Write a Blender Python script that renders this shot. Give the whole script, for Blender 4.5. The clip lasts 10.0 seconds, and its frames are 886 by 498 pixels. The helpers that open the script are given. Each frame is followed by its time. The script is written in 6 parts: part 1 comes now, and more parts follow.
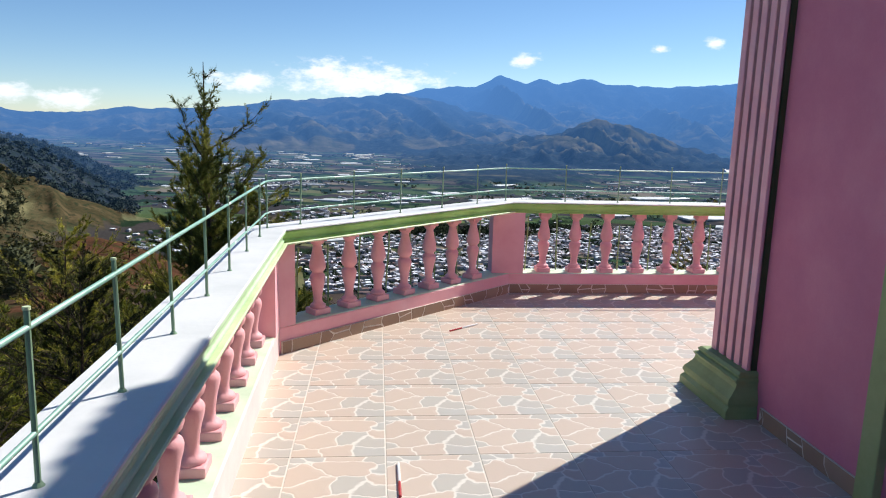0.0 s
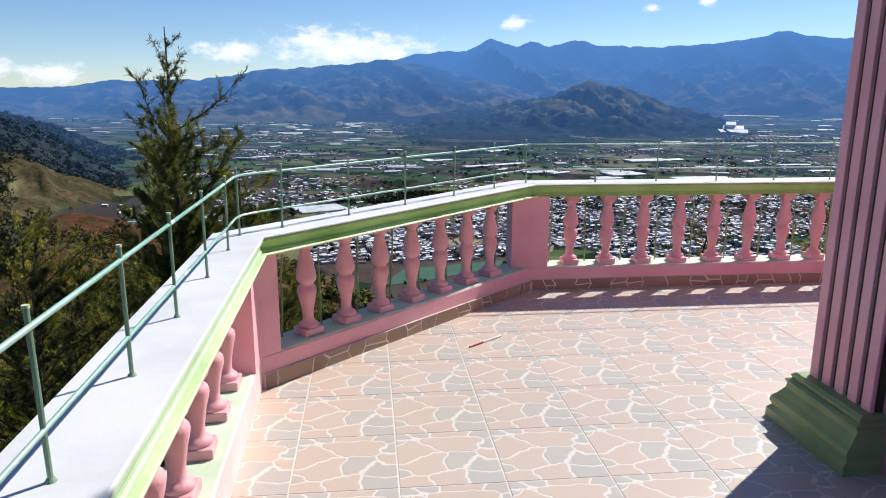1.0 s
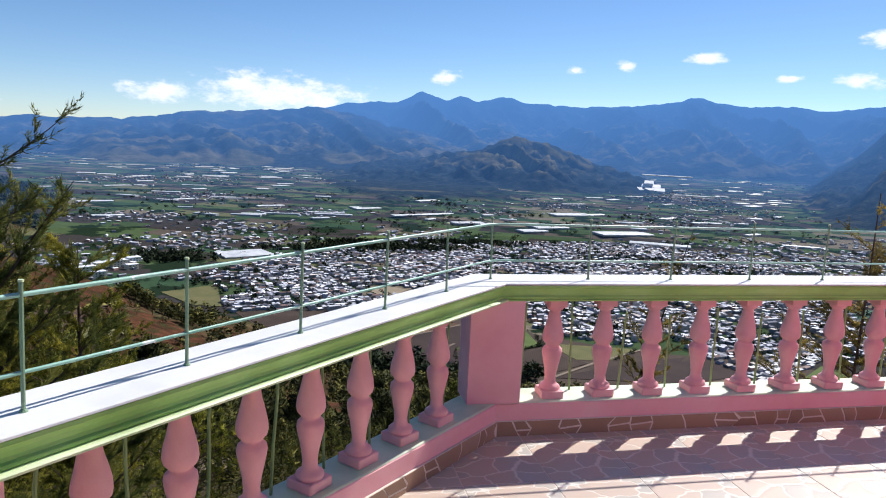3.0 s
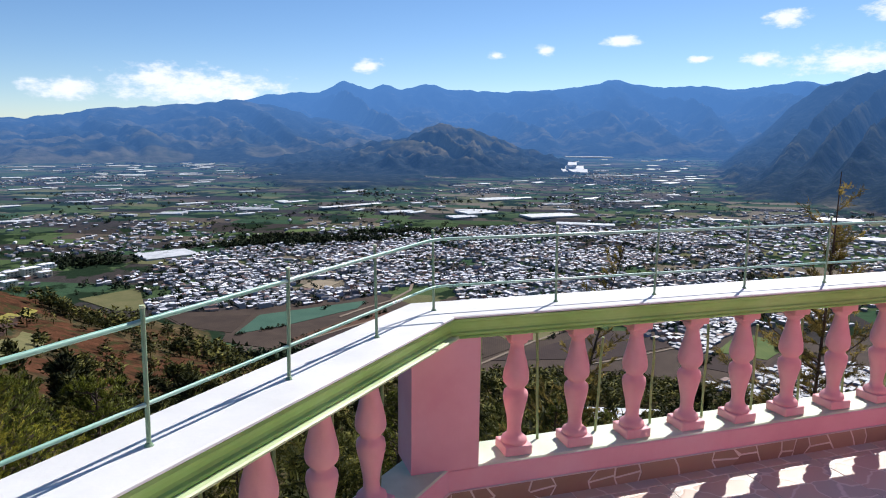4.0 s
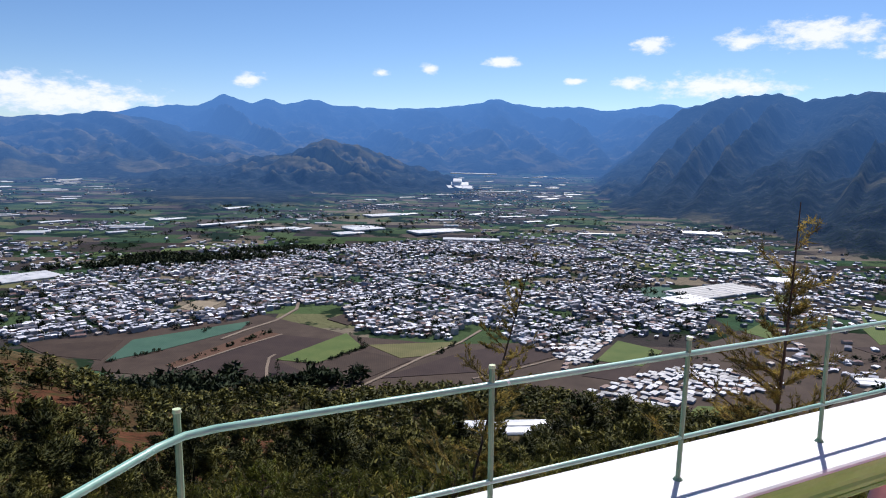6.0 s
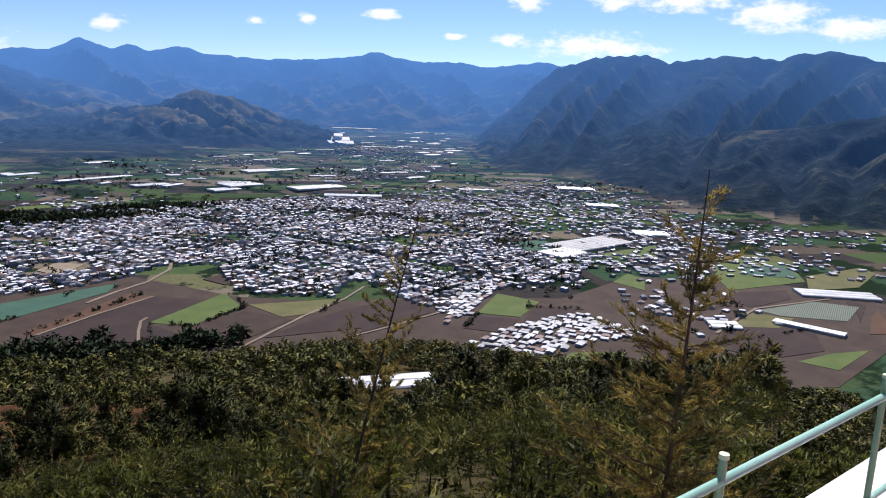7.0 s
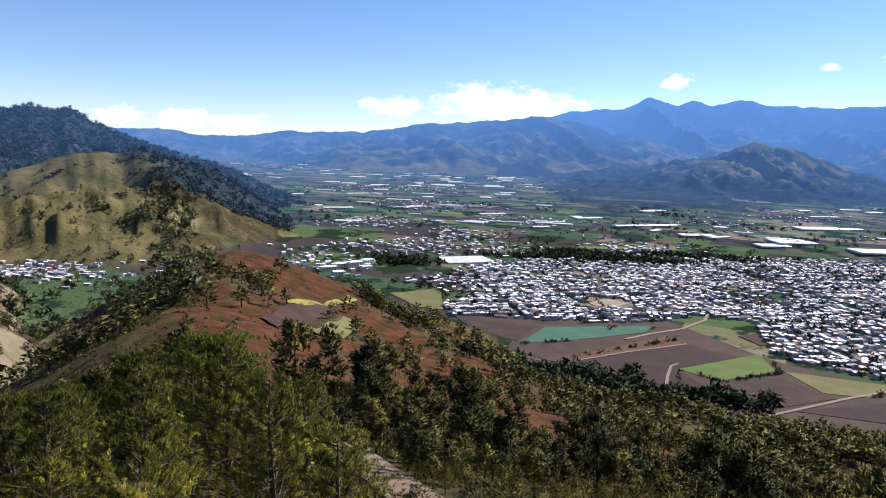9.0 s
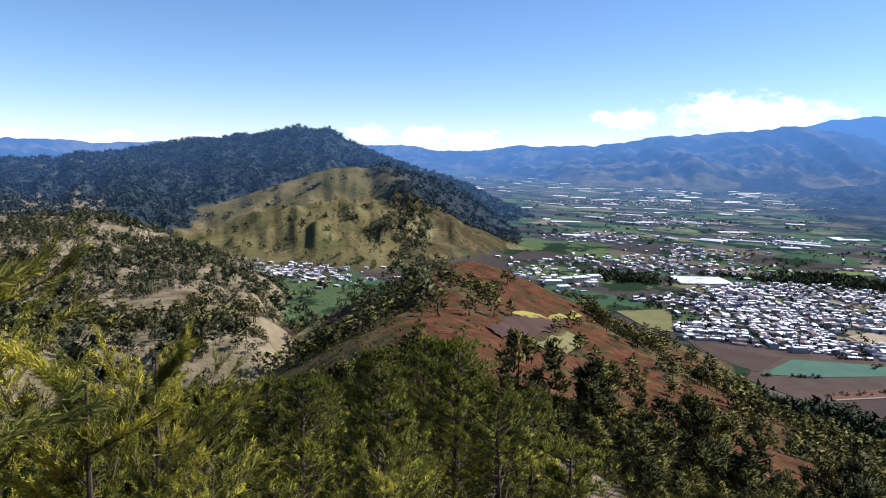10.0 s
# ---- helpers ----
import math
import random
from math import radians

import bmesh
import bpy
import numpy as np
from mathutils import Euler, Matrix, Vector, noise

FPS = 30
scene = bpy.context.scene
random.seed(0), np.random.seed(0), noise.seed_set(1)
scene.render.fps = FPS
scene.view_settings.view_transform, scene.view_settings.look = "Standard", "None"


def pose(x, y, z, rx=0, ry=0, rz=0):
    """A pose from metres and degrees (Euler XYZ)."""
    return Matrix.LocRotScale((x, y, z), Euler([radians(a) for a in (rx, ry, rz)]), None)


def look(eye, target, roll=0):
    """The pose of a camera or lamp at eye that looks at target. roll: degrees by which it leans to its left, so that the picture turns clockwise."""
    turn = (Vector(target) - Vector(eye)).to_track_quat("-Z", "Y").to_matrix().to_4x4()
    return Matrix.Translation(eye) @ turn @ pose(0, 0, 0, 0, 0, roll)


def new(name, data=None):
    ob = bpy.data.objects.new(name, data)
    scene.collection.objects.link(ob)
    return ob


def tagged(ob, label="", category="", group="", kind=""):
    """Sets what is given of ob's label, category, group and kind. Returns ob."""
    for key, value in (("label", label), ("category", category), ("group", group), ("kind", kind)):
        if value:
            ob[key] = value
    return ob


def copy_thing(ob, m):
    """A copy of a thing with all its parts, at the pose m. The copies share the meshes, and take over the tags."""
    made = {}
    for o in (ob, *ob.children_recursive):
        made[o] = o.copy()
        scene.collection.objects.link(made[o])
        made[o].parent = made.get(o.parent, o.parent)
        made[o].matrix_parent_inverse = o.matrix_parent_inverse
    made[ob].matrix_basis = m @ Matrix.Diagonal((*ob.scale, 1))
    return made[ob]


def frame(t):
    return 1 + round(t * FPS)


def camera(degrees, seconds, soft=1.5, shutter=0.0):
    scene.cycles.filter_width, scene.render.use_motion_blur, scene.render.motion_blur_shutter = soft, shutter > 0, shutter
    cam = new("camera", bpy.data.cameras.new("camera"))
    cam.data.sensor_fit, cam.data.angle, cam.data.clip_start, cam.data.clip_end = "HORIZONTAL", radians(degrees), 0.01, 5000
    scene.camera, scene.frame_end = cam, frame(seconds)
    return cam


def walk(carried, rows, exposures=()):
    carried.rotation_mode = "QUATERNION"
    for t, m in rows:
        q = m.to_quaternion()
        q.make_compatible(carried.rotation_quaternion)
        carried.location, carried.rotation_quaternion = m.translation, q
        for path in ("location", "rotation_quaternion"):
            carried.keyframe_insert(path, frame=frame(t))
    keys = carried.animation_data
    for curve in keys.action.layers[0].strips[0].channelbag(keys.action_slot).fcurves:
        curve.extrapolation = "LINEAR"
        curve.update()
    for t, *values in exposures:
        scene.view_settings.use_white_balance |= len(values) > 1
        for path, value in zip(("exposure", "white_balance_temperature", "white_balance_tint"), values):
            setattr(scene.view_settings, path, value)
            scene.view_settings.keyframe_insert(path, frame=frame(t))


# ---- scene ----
cam = camera(65.4, 10.0, soft=1.05)
PATH = [
    (0, (-1.335, -7.036, 1.701), (-1.141, -5.077, 1.348), 1.6),
    (0.5, (-1.344, -6.524, 1.72), (-1.29, -4.572, 1.286), 1.6),
    (1, (-1.379, -5.97, 1.736), (-1.17, -4.031, 1.29), 0.2),
    (1.5, (-1.331, -5.451, 1.739), (-1.142, -3.495, 1.366), 0.5),
    (2, (-1.287, -4.948, 1.739), (-0.97, -3.004, 1.39), 1.5),
    (3.5, (-1.057, -3.45, 1.754), (-0.591, -1.527, 1.463), 2.2),
    (4, (-0.927, -2.979, 1.763), (-0.317, -1.104, 1.433), 0.6),
    (4.5, (-0.707, -2.513, 1.767), (-0.043, -0.65, 1.471), 1.9),
    (5, (-0.532, -2.039, 1.759), (0.344, -0.262, 1.483), 1.6),
    (5.2, (-0.478, -1.848, 1.779), (0.427, -0.087, 1.491), 1.3),
    (6.3, (0.017, -0.97, 1.77), (0.936, 0.785, 1.497), 1.1),
    (6.5, (0.109, -0.803, 1.764), (1.149, 0.885, 1.501), 1.7),
    (7, (0.326, -0.471, 1.791), (1.516, 1.087, 1.396), 2.2),
    (7.5, (0.09, -0.206, 1.772), (0.973, 1.55, 1.402), 2.2),
    (8, (-0.333, -0.037, 1.724), (0.192, 1.866, 1.405), 2.0),
    (8.5, (-0.668, 0.085, 1.66), (-0.53, 2.056, 1.348), 1.3),
    (9, (-0.702, 0.264, 1.606), (-0.912, 2.23, 1.306), 1.7),
    (9.5, (-0.732, 0.364, 1.58), (-1.15, 2.298, 1.287), 1.2),
    (10, (-0.915, 0.326, 1.54), (-1.75, 2.122, 1.264), 1.2),
]
KELVIN, TINT = 6250, 9
walk(cam, [(t, look(e, g, r)) for t, e, g, r in PATH], [(0.0, 0.32, KELVIN, TINT), (0.7, 0.24, KELVIN - 50, TINT + 2), (1.5, 0.25, KELVIN - 250, TINT + 4), (2.0, 0.32, KELVIN - 250, TINT + 4), (3.5, 0.27, KELVIN - 80, TINT + 3), (4.5, 0.22, KELVIN - 80, TINT + 4), (6.5, 0.17, 6120, 17), (7.0, 0.30, 6180, 18), (7.5, 0.62, 6400, 19), (8.2, 0.62, 6350, 18), (9.0, 0.64, 6250, 17), (10.0, 0.70, 6150, 16)])

# ---- light ----
SUN_AZ, SUN_EL = 51.5, 44.5
world = bpy.data.worlds.new("world")
scene.world = world
world.use_nodes = True
wt = world.node_tree
wt.nodes.clear()


w_out = wt.nodes.new("ShaderNodeOutputWorld")
w_bg = wt.nodes.new("ShaderNodeBackground")
w_bg.inputs[1].default_value = 0.094
sky = wt.nodes.new("ShaderNodeTexSky")
sky.sky_type = "NISHITA"
sky.sun_disc = False
sky.sun_elevation = radians(SUN_EL)
sky.sun_rotation = radians(SUN_AZ)
sky.altitude = 2300
sky.air_density = 1.0
sky.dust_density = 0.5
sky.ozone_density = 2.8
# clouds near the horizon: azimuth and height of each, half width and half height, in radians
w_tc = wt.nodes.new("ShaderNodeTexCoord")
w_sep = wt.nodes.new("ShaderNodeSeparateXYZ")
wt.links.new(w_tc.outputs["Generated"], w_sep.inputs[0])
w_az = wt.nodes.new("ShaderNodeMath")
w_az.operation = "ARCTAN2"
wt.links.new(w_sep.outputs[0], w_az.inputs[0])
wt.links.new(w_sep.outputs[1], w_az.inputs[1])
w_el = wt.nodes.new("ShaderNodeMath")
w_el.operation = "ARCSINE"
wt.links.new(w_sep.outputs[2], w_el.inputs[0])
w_p = wt.nodes.new("ShaderNodeCombineXYZ")
wt.links.new(w_az.outputs[0], w_p.inputs[0])
wt.links.new(w_el.outputs[0], w_p.inputs[1])
CLOUDS = [
    (12.0, .092, .024, .011), (22.1, .108, .013, .006), (26.0, .115, .014, .008), (32.0, .125, .030, .009),
    (43.5, .146, .030, .012), (50.0, .149, .034, .013), (55.2, .154, .080, .020), (42.0, .098, .024, .010),
    (48.5, .092, .100, .018), (37.7, .100, .020, .005), (-1.4, .058, .120, .026), (61.3, .132, .060, .022),
]
CLOUDS += [
    (66.4, .115, .060, .016), (-31.0, .026, .036, .014), (-26.5, .025, .036, .014), (-22.8, .020, .046, .014),
    (-10.3, .050, .050, .016), (-4.0, .066, .050, .022), (1.5, .050, .050, .013), (-56.8, .012, .030, .010),
    (-50.0, .015, .020, .007), (-51.0, .003, .060, .008), (-44.0, .014, .03, .006), (75.0, .12, .10, .03),
]
w_min = None
for c_az, c_el, c_w, c_h in CLOUDS:
    a1 = wt.nodes.new("ShaderNodeVectorMath")
    a1.operation = "SUBTRACT"
    a1.inputs[1].default_value = (radians(c_az), c_el, 0)
    wt.links.new(w_p.outputs[0], a1.inputs[0])
    a2 = wt.nodes.new("ShaderNodeVectorMath")
    a2.operation = "MULTIPLY"
    a2.inputs[1].default_value = (1 / c_w, 1 / c_h, 0)
    wt.links.new(a1.outputs[0], a2.inputs[0])
    a3 = wt.nodes.new("ShaderNodeVectorMath")
    a3.operation = "LENGTH"
    wt.links.new(a2.outputs[0], a3.inputs[0])
    if w_min is None:
        w_min = a3.outputs["Value"]
    else:
        a4 = wt.nodes.new("ShaderNodeMath")
        a4.operation = "MINIMUM"
        wt.links.new(w_min, a4.inputs[0])
        wt.links.new(a3.outputs["Value"], a4.inputs[1])
        w_min = a4.outputs[0]
w_map = wt.nodes.new("ShaderNodeVectorMath")
w_map.operation = "MULTIPLY"
w_map.inputs[1].default_value = (38, 75, 0)
wt.links.new(w_p.outputs[0], w_map.inputs[0])
w_noise = wt.nodes.new("ShaderNodeTexNoise")
w_noise.inputs["Scale"].default_value = 1.0
w_noise.inputs["Detail"].default_value = 6
w_noise.inputs["Roughness"].default_value = 0.62
wt.links.new(w_map.outputs[0], w_noise.inputs["Vector"])
w_add = wt.nodes.new("ShaderNodeMath")
w_add.operation = "MULTIPLY_ADD"
w_add.inputs[1].default_value = 2.4
wt.links.new(w_noise.outputs[0], w_add.inputs[0])
w_neg = wt.nodes.new("ShaderNodeMath")
w_neg.operation = "MULTIPLY"
w_neg.inputs[1].default_value = -1.0
wt.links.new(w_min, w_neg.inputs[0])
wt.links.new(w_neg.outputs[0], w_add.inputs[2])
w_rng = wt.nodes.new("ShaderNodeMapRange")
w_rng.interpolation_type = "SMOOTHSTEP"
w_rng.inputs["From Min"].default_value = 0.12
w_rng.inputs["From Max"].default_value = 1.0
w_rng.inputs["To Max"].default_value = 0.92
wt.links.new(w_add.outputs[0], w_rng.inputs["Value"])
w_mix = wt.nodes.new("ShaderNodeMix")
w_mix.data_type = "RGBA"
wt.links.new(w_rng.outputs[0], w_mix.inputs["Factor"])
w_sat = wt.nodes.new("ShaderNodeHueSaturation")
w_sat.inputs["Saturation"].default_value = 1.12
wt.links.new(sky.outputs[0], w_sat.inputs["Color"])
wt.links.new(w_sat.outputs[0], w_mix.inputs[6])
w_mix.inputs[7].default_value = (9.5, 9.7, 10.0, 1)
wt.links.new(w_mix.outputs[2], w_bg.inputs[0])
wt.links.new(w_bg.outputs[0], w_out.inputs[0])

sun = new("sun", bpy.data.lights.new("sun", "SUN"))
sun.data.energy = 5.0
sun.data.angle = radians(0.53)
sun.data.color = (1.0, 0.95, 0.87)
SUN_DIR = Vector((math.sin(radians(SUN_AZ)) * math.cos(radians(SUN_EL)), math.cos(radians(SUN_AZ)) * math.cos(radians(SUN_EL)), math.sin(radians(SUN_EL))))
sun.matrix_world = look(SUN_DIR * 50, (0, 0, 0))


# ---- materials ----
def material(name, rough=0.6, metal=0.0, spec=0.5):
    m = bpy.data.materials.new(name)
    m.use_nodes = True
    nt = m.node_tree
    b = nt.nodes["Principled BSDF"]
    b.inputs["Roughness"].default_value = rough
    b.inputs["Metallic"].default_value = metal
    b.inputs["Specular IOR Level"].default_value = spec
    return m, nt, b


def link(nt, a, b):
    nt.links.new(a, b)


def coords(nt, which="Object", scale=(1, 1, 1), rot=0.0):
    tc = nt.nodes.new("ShaderNodeTexCoord")
    mp = nt.nodes.new("ShaderNodeMapping")
    mp.inputs["Scale"].default_value = scale
    mp.inputs["Rotation"].default_value = (0, 0, rot)
    link(nt, tc.outputs[which], mp.inputs[0])
    return mp.outputs[0]


def noise_tex(nt, vec, scale, detail=4, rough=0.55, dist=0.0):
    n = nt.nodes.new("ShaderNodeTexNoise")
    n.inputs["Scale"].default_value = scale
    n.inputs["Detail"].default_value = detail
    n.inputs["Roughness"].default_value = rough
    n.inputs["Distortion"].default_value = dist
    if vec is not None:
        link(nt, vec, n.inputs["Vector"])
    return n.outputs[0]


def ramp(nt, fac, stops, mode="LINEAR"):
    r = nt.nodes.new("ShaderNodeValToRGB")
    r.color_ramp.interpolation = mode
    e = r.color_ramp.elements
    while len(e) < len(stops):
        e.new(0.5)
    for el, (p, c) in zip(e, stops):
        el.position = p
        el.color = (*c, 1) if len(c) == 3 else c
    link(nt, fac, r.inputs[0])
    return r.outputs[0]


def mixc(nt, fac, a, b):
    n = nt.nodes.new("ShaderNodeMix")
    n.data_type = "RGBA"
    for sock, v in ((n.inputs["Factor"], fac), (n.inputs[6], a), (n.inputs[7], b)):
        if isinstance(v, (int, float)):
            sock.default_value = v
        elif isinstance(v, tuple):
            sock.default_value = (*v, 1)
        else:
            link(nt, v, sock)
    return n.outputs[2]


def mth(nt, op, a, b=None, c=None, clamp=False):
    n = nt.nodes.new("ShaderNodeMath")
    n.operation = op
    n.use_clamp = clamp
    for k, v in enumerate((a, b, c)):
        if v is None:
            continue
        if isinstance(v, (int, float)):
            n.inputs[k].default_value = v
        else:
            link(nt, v, n.inputs[k])
    return n.outputs[0]


def step(nt, v, lo, hi):
    n = nt.nodes.new("ShaderNodeMapRange")
    n.interpolation_type = "SMOOTHSTEP"
    n.inputs["From Min"].default_value = lo
    n.inputs["From Max"].default_value = hi
    link(nt, v, n.inputs["Value"])
    return n.outputs[0]


def bump(nt, b, h, strength, distance):
    n = nt.nodes.new("ShaderNodeBump")
    n.inputs["Strength"].default_value = strength
    n.inputs["Distance"].default_value = distance
    link(nt, h, n.inputs["Height"])
    link(nt, n.outputs[0], b.inputs["Normal"])


def attr(nt, name):
    n = nt.nodes.new("ShaderNodeAttribute")
    n.attribute_name = name
    return n.outputs["Fac"]


def island(nt):
    return nt.nodes.new("ShaderNodeNewGeometry").outputs["Random Per Island"]


def paint(name, col, dark, light, rough=0.55, chips=None, chip_amount=0.66, grain=60, relief=0.0015):
    """Brush-painted masonry or metal: blotches, fine grain and worn chips."""
    m, nt, b = material(name, rough)
    v = coords(nt)
    big = noise_tex(nt, v, 2.3, 5, 0.6)
    c = ramp(nt, big, [(0.3, dark), (0.52, col), (0.75, light)])
    fine = noise_tex(nt, v, grain, 3, 0.6)
    c = mixc(nt, mth(nt, "MULTIPLY", fine, 0.22), c, dark)
    if chips:
        ch = noise_tex(nt, v, 6.5, 6, 0.68, 0.6)
        c = mixc(nt, step(nt, ch, chip_amount, chip_amount + 0.03), c, chips)
    link(nt, c, b.inputs["Base Color"])
    link(nt, mth(nt, "MULTIPLY_ADD", fine, 0.25, rough - 0.1), b.inputs["Roughness"])
    hgt = mth(nt, "ADD", mth(nt, "MULTIPLY", fine, 0.5), noise_tex(nt, v, 14, 4))
    bump(nt, b, hgt, 0.6, relief)
    return m


M_PINK = paint("pink_wall_paint", (0.83, 0.43, 0.46), (0.76, 0.35, 0.385), (0.85, 0.52, 0.54), 0.6, (0.82, 0.66, 0.64), 0.69)
M_BALUSTER = paint("pink_baluster_paint", (0.82, 0.42, 0.43), (0.73, 0.31, 0.33), (0.85, 0.54, 0.54), 0.5, (0.82, 0.68, 0.64), 0.68, 40, 0.005)
# paler copy of the pink paint: strong sunlight put into its colour
M_SUNPINK = paint("sunlit_pink_paint", (0.85, 0.62, 0.58), (0.78, 0.52, 0.50), (0.86, 0.70, 0.66), 0.6, (0.84, 0.76, 0.70), 0.66)
M_WALL = paint("pink_plaster", (0.60, 0.20, 0.29), (0.54, 0.165, 0.255), (0.66, 0.25, 0.33), 0.7, None, 0.7, 90, 0.001)
M_WHITE = paint("white_coping_paint", (0.71, 0.70, 0.68), (0.60, 0.60, 0.58), (0.76, 0.75, 0.73), 0.6, (0.55, 0.56, 0.54), 0.74)
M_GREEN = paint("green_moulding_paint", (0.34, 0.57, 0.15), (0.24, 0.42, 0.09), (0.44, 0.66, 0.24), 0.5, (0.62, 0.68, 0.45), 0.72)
# pale copy of the moulding green, lightened for the sun on the side run
M_SUNGREEN = paint("sunlit_moulding_paint", (0.52, 0.68, 0.42), (0.40, 0.58, 0.29), (0.62, 0.74, 0.54), 0.5, (0.66, 0.70, 0.56), 0.70)
M_LIP = paint("pale_green_lip_paint", (0.62, 0.70, 0.42), (0.45, 0.55, 0.28), (0.75, 0.80, 0.60), 0.5, (0.8, 0.78, 0.66), 0.68)
M_LEDGE = paint("pale_green_ledge_paint", (0.62, 0.72, 0.53), (0.48, 0.58, 0.40), (0.74, 0.78, 0.66), 0.6, (0.8, 0.66, 0.6), 0.68)
M_PIPE = paint("green_pipe_paint", (0.31, 0.55, 0.43), (0.15, 0.34, 0.25), (0.52, 0.71, 0.60), 0.35, (0.74, 0.80, 0.76), 0.61, 30, 0.001)
M_POST = paint("green_post_paint", (0.24, 0.36, 0.22), (0.13, 0.2, 0.11), (0.38, 0.48, 0.33), 0.45, (0.22, 0.12, 0.06), 0.66, 30, 0.001)
M_ROD = paint("green_rod_paint", (0.26, 0.37, 0.14), (0.15, 0.22, 0.08), (0.38, 0.48, 0.24), 0.5, None, 0.7, 30, 0.0005)
M_BASEGREEN = paint("olive_column_base_paint", (0.30, 0.37, 0.15), (0.21, 0.27, 0.10), (0.40, 0.46, 0.22), 0.5, None, 0.7, 60, 0.001)
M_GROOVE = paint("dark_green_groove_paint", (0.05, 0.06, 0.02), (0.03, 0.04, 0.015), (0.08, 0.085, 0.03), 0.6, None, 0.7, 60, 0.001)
M_GROUT = paint("cream_grout", (0.72, 0.66, 0.57), (0.6, 0.54, 0.46), (0.78, 0.73, 0.65), 0.8, None, 0.7, 90, 0.001)


def tile_material():
    m, nt, b = material("flagstone_print_tile", 0.32)
    v = coords(nt, "Object")
    warp = nt.nodes.new("ShaderNodeTexNoise")
    warp.inputs["Scale"].default_value = 7
    warp.inputs["Detail"].default_value = 2
    link(nt, v, warp.inputs["Vector"])
    wv = nt.nodes.new("ShaderNodeVectorMath")
    wv.operation = "MULTIPLY_ADD"
    wv.inputs[1].default_value = (0.12, 0.12, 0)
    link(nt, warp.outputs["Color"], wv.inputs[0])
    link(nt, v, wv.inputs[2])
    sc = nt.nodes.new("ShaderNodeMapping")
    sc.inputs["Scale"].default_value = (4.3, 6.6, 0)
    link(nt, wv.outputs[0], sc.inputs[0])
    e = nt.nodes.new("ShaderNodeTexVoronoi")
    e.feature = "DISTANCE_TO_EDGE"
    e.inputs["Scale"].default_value = 1.0
    link(nt, sc.outputs[0], e.inputs["Vector"])
    f = nt.nodes.new("ShaderNodeTexVoronoi")
    f.inputs["Scale"].default_value = 1.0
    link(nt, sc.outputs[0], f.inputs["Vector"])
    sp = nt.nodes.new("ShaderNodeSeparateColor")
    link(nt, f.outputs["Color"], sp.inputs[0])
    stone = ramp(nt, sp.outputs[0], [(0.0, (0.48, 0.445, 0.385)), (0.22, (0.60, 0.47, 0.37)), (0.42, (0.49, 0.46, 0.40)), (0.62, (0.60, 0.475, 0.375)), (0.76, (0.47, 0.455, 0.41)), (0.94, (0.60, 0.59, 0.56))], "CONSTANT")
    g = noise_tex(nt, v, 24, 5, 0.65)
    stone = mixc(nt, mth(nt, "MULTIPLY_ADD", g, 0.4, 0.02), stone, (0.56, 0.48, 0.39))
    oi = nt.nodes.new("ShaderNodeObjectInfo")
    stone = mixc(nt, mth(nt, "MULTIPLY", oi.outputs["Random"], 0.18), stone, (0.40, 0.33, 0.27))
    line = mth(nt, "MULTIPLY", mth(nt, "SUBTRACT", 1.0, step(nt, e.outputs["Distance"], 0.008, 0.034)), 0.75)
    c = mixc(nt, line, stone, (0.80, 0.75, 0.66))
    link(nt, c, b.inputs["Base Color"])
    link(nt, mth(nt, "MULTIPLY_ADD", g, 0.25, 0.22), b.inputs["Roughness"])
    bump(nt, b, mth(nt, "ADD", step(nt, e.outputs["Distance"], 0.02, 0.09), mth(nt, "MULTIPLY", g, 0.5)), 0.35, 0.002)
    return m


M_TILE = tile_material()


def stone_material():
    m, nt, b = material("brown_skirting_stone", 0.5)
    v = coords(nt, "Object")
    oi = nt.nodes.new("ShaderNodeObjectInfo")
    g = noise_tex(nt, v, 18, 5, 0.65)
    c = ramp(nt, oi.outputs["Random"], [(0.0, (0.27, 0.165, 0.10)), (0.4, (0.36, 0.235, 0.15)), (0.7, (0.25, 0.15, 0.095)), (1.0, (0.40, 0.28, 0.19))])
    c = mixc(nt, mth(nt, "MULTIPLY", g, 0.5), c, (0.36, 0.27, 0.19))
    link(nt, c, b.inputs["Base Color"])
    bump(nt, b, g, 0.4, 0.003)
    return m


M_STONE = stone_material()


# ---- mesh helpers ----
def part(name, bm, mat, parent=None, label="", smooth=False):
    me = bpy.data.meshes.new(name)
    bmesh.ops.recalc_face_normals(bm, faces=bm.faces)
    bm.to_mesh(me)
    bm.free()
    me.materials.append(mat)
    if smooth:
        me.polygons.foreach_set("use_smooth", [True] * len(me.polygons))
    ob = new(name, me)
    ob.parent = parent
    if label:
        ob["label"] = label
    return ob


def share(name, me, parent, m):
    ob = new(name, me)
    ob.parent = parent
    ob.matrix_basis = m
    return ob


def thing(name, label, category, group="", kind="", at=(0, 0, 0)):
    ob = new(name)
    ob.location = at
    return tagged(ob, label, category, group, kind)


def block(bm, x0, x1, y0, y1, z0, z1, bevel=0.0):
    g = bmesh.ops.create_cube(bm, size=1.0)
    vs = g["verts"]
    for v in vs:
        v.co = Vector(((x0 + x1) / 2 + v.co.x * (x1 - x0), (y0 + y1) / 2 + v.co.y * (y1 - y0), (z0 + z1) / 2 + v.co.z * (z1 - z0)))
    if bevel:
        es = list({e for v in vs for e in v.link_edges})
        bmesh.ops.bevel(bm, geom=es, offset=bevel, segments=2, affect="EDGES", profile=0.5)


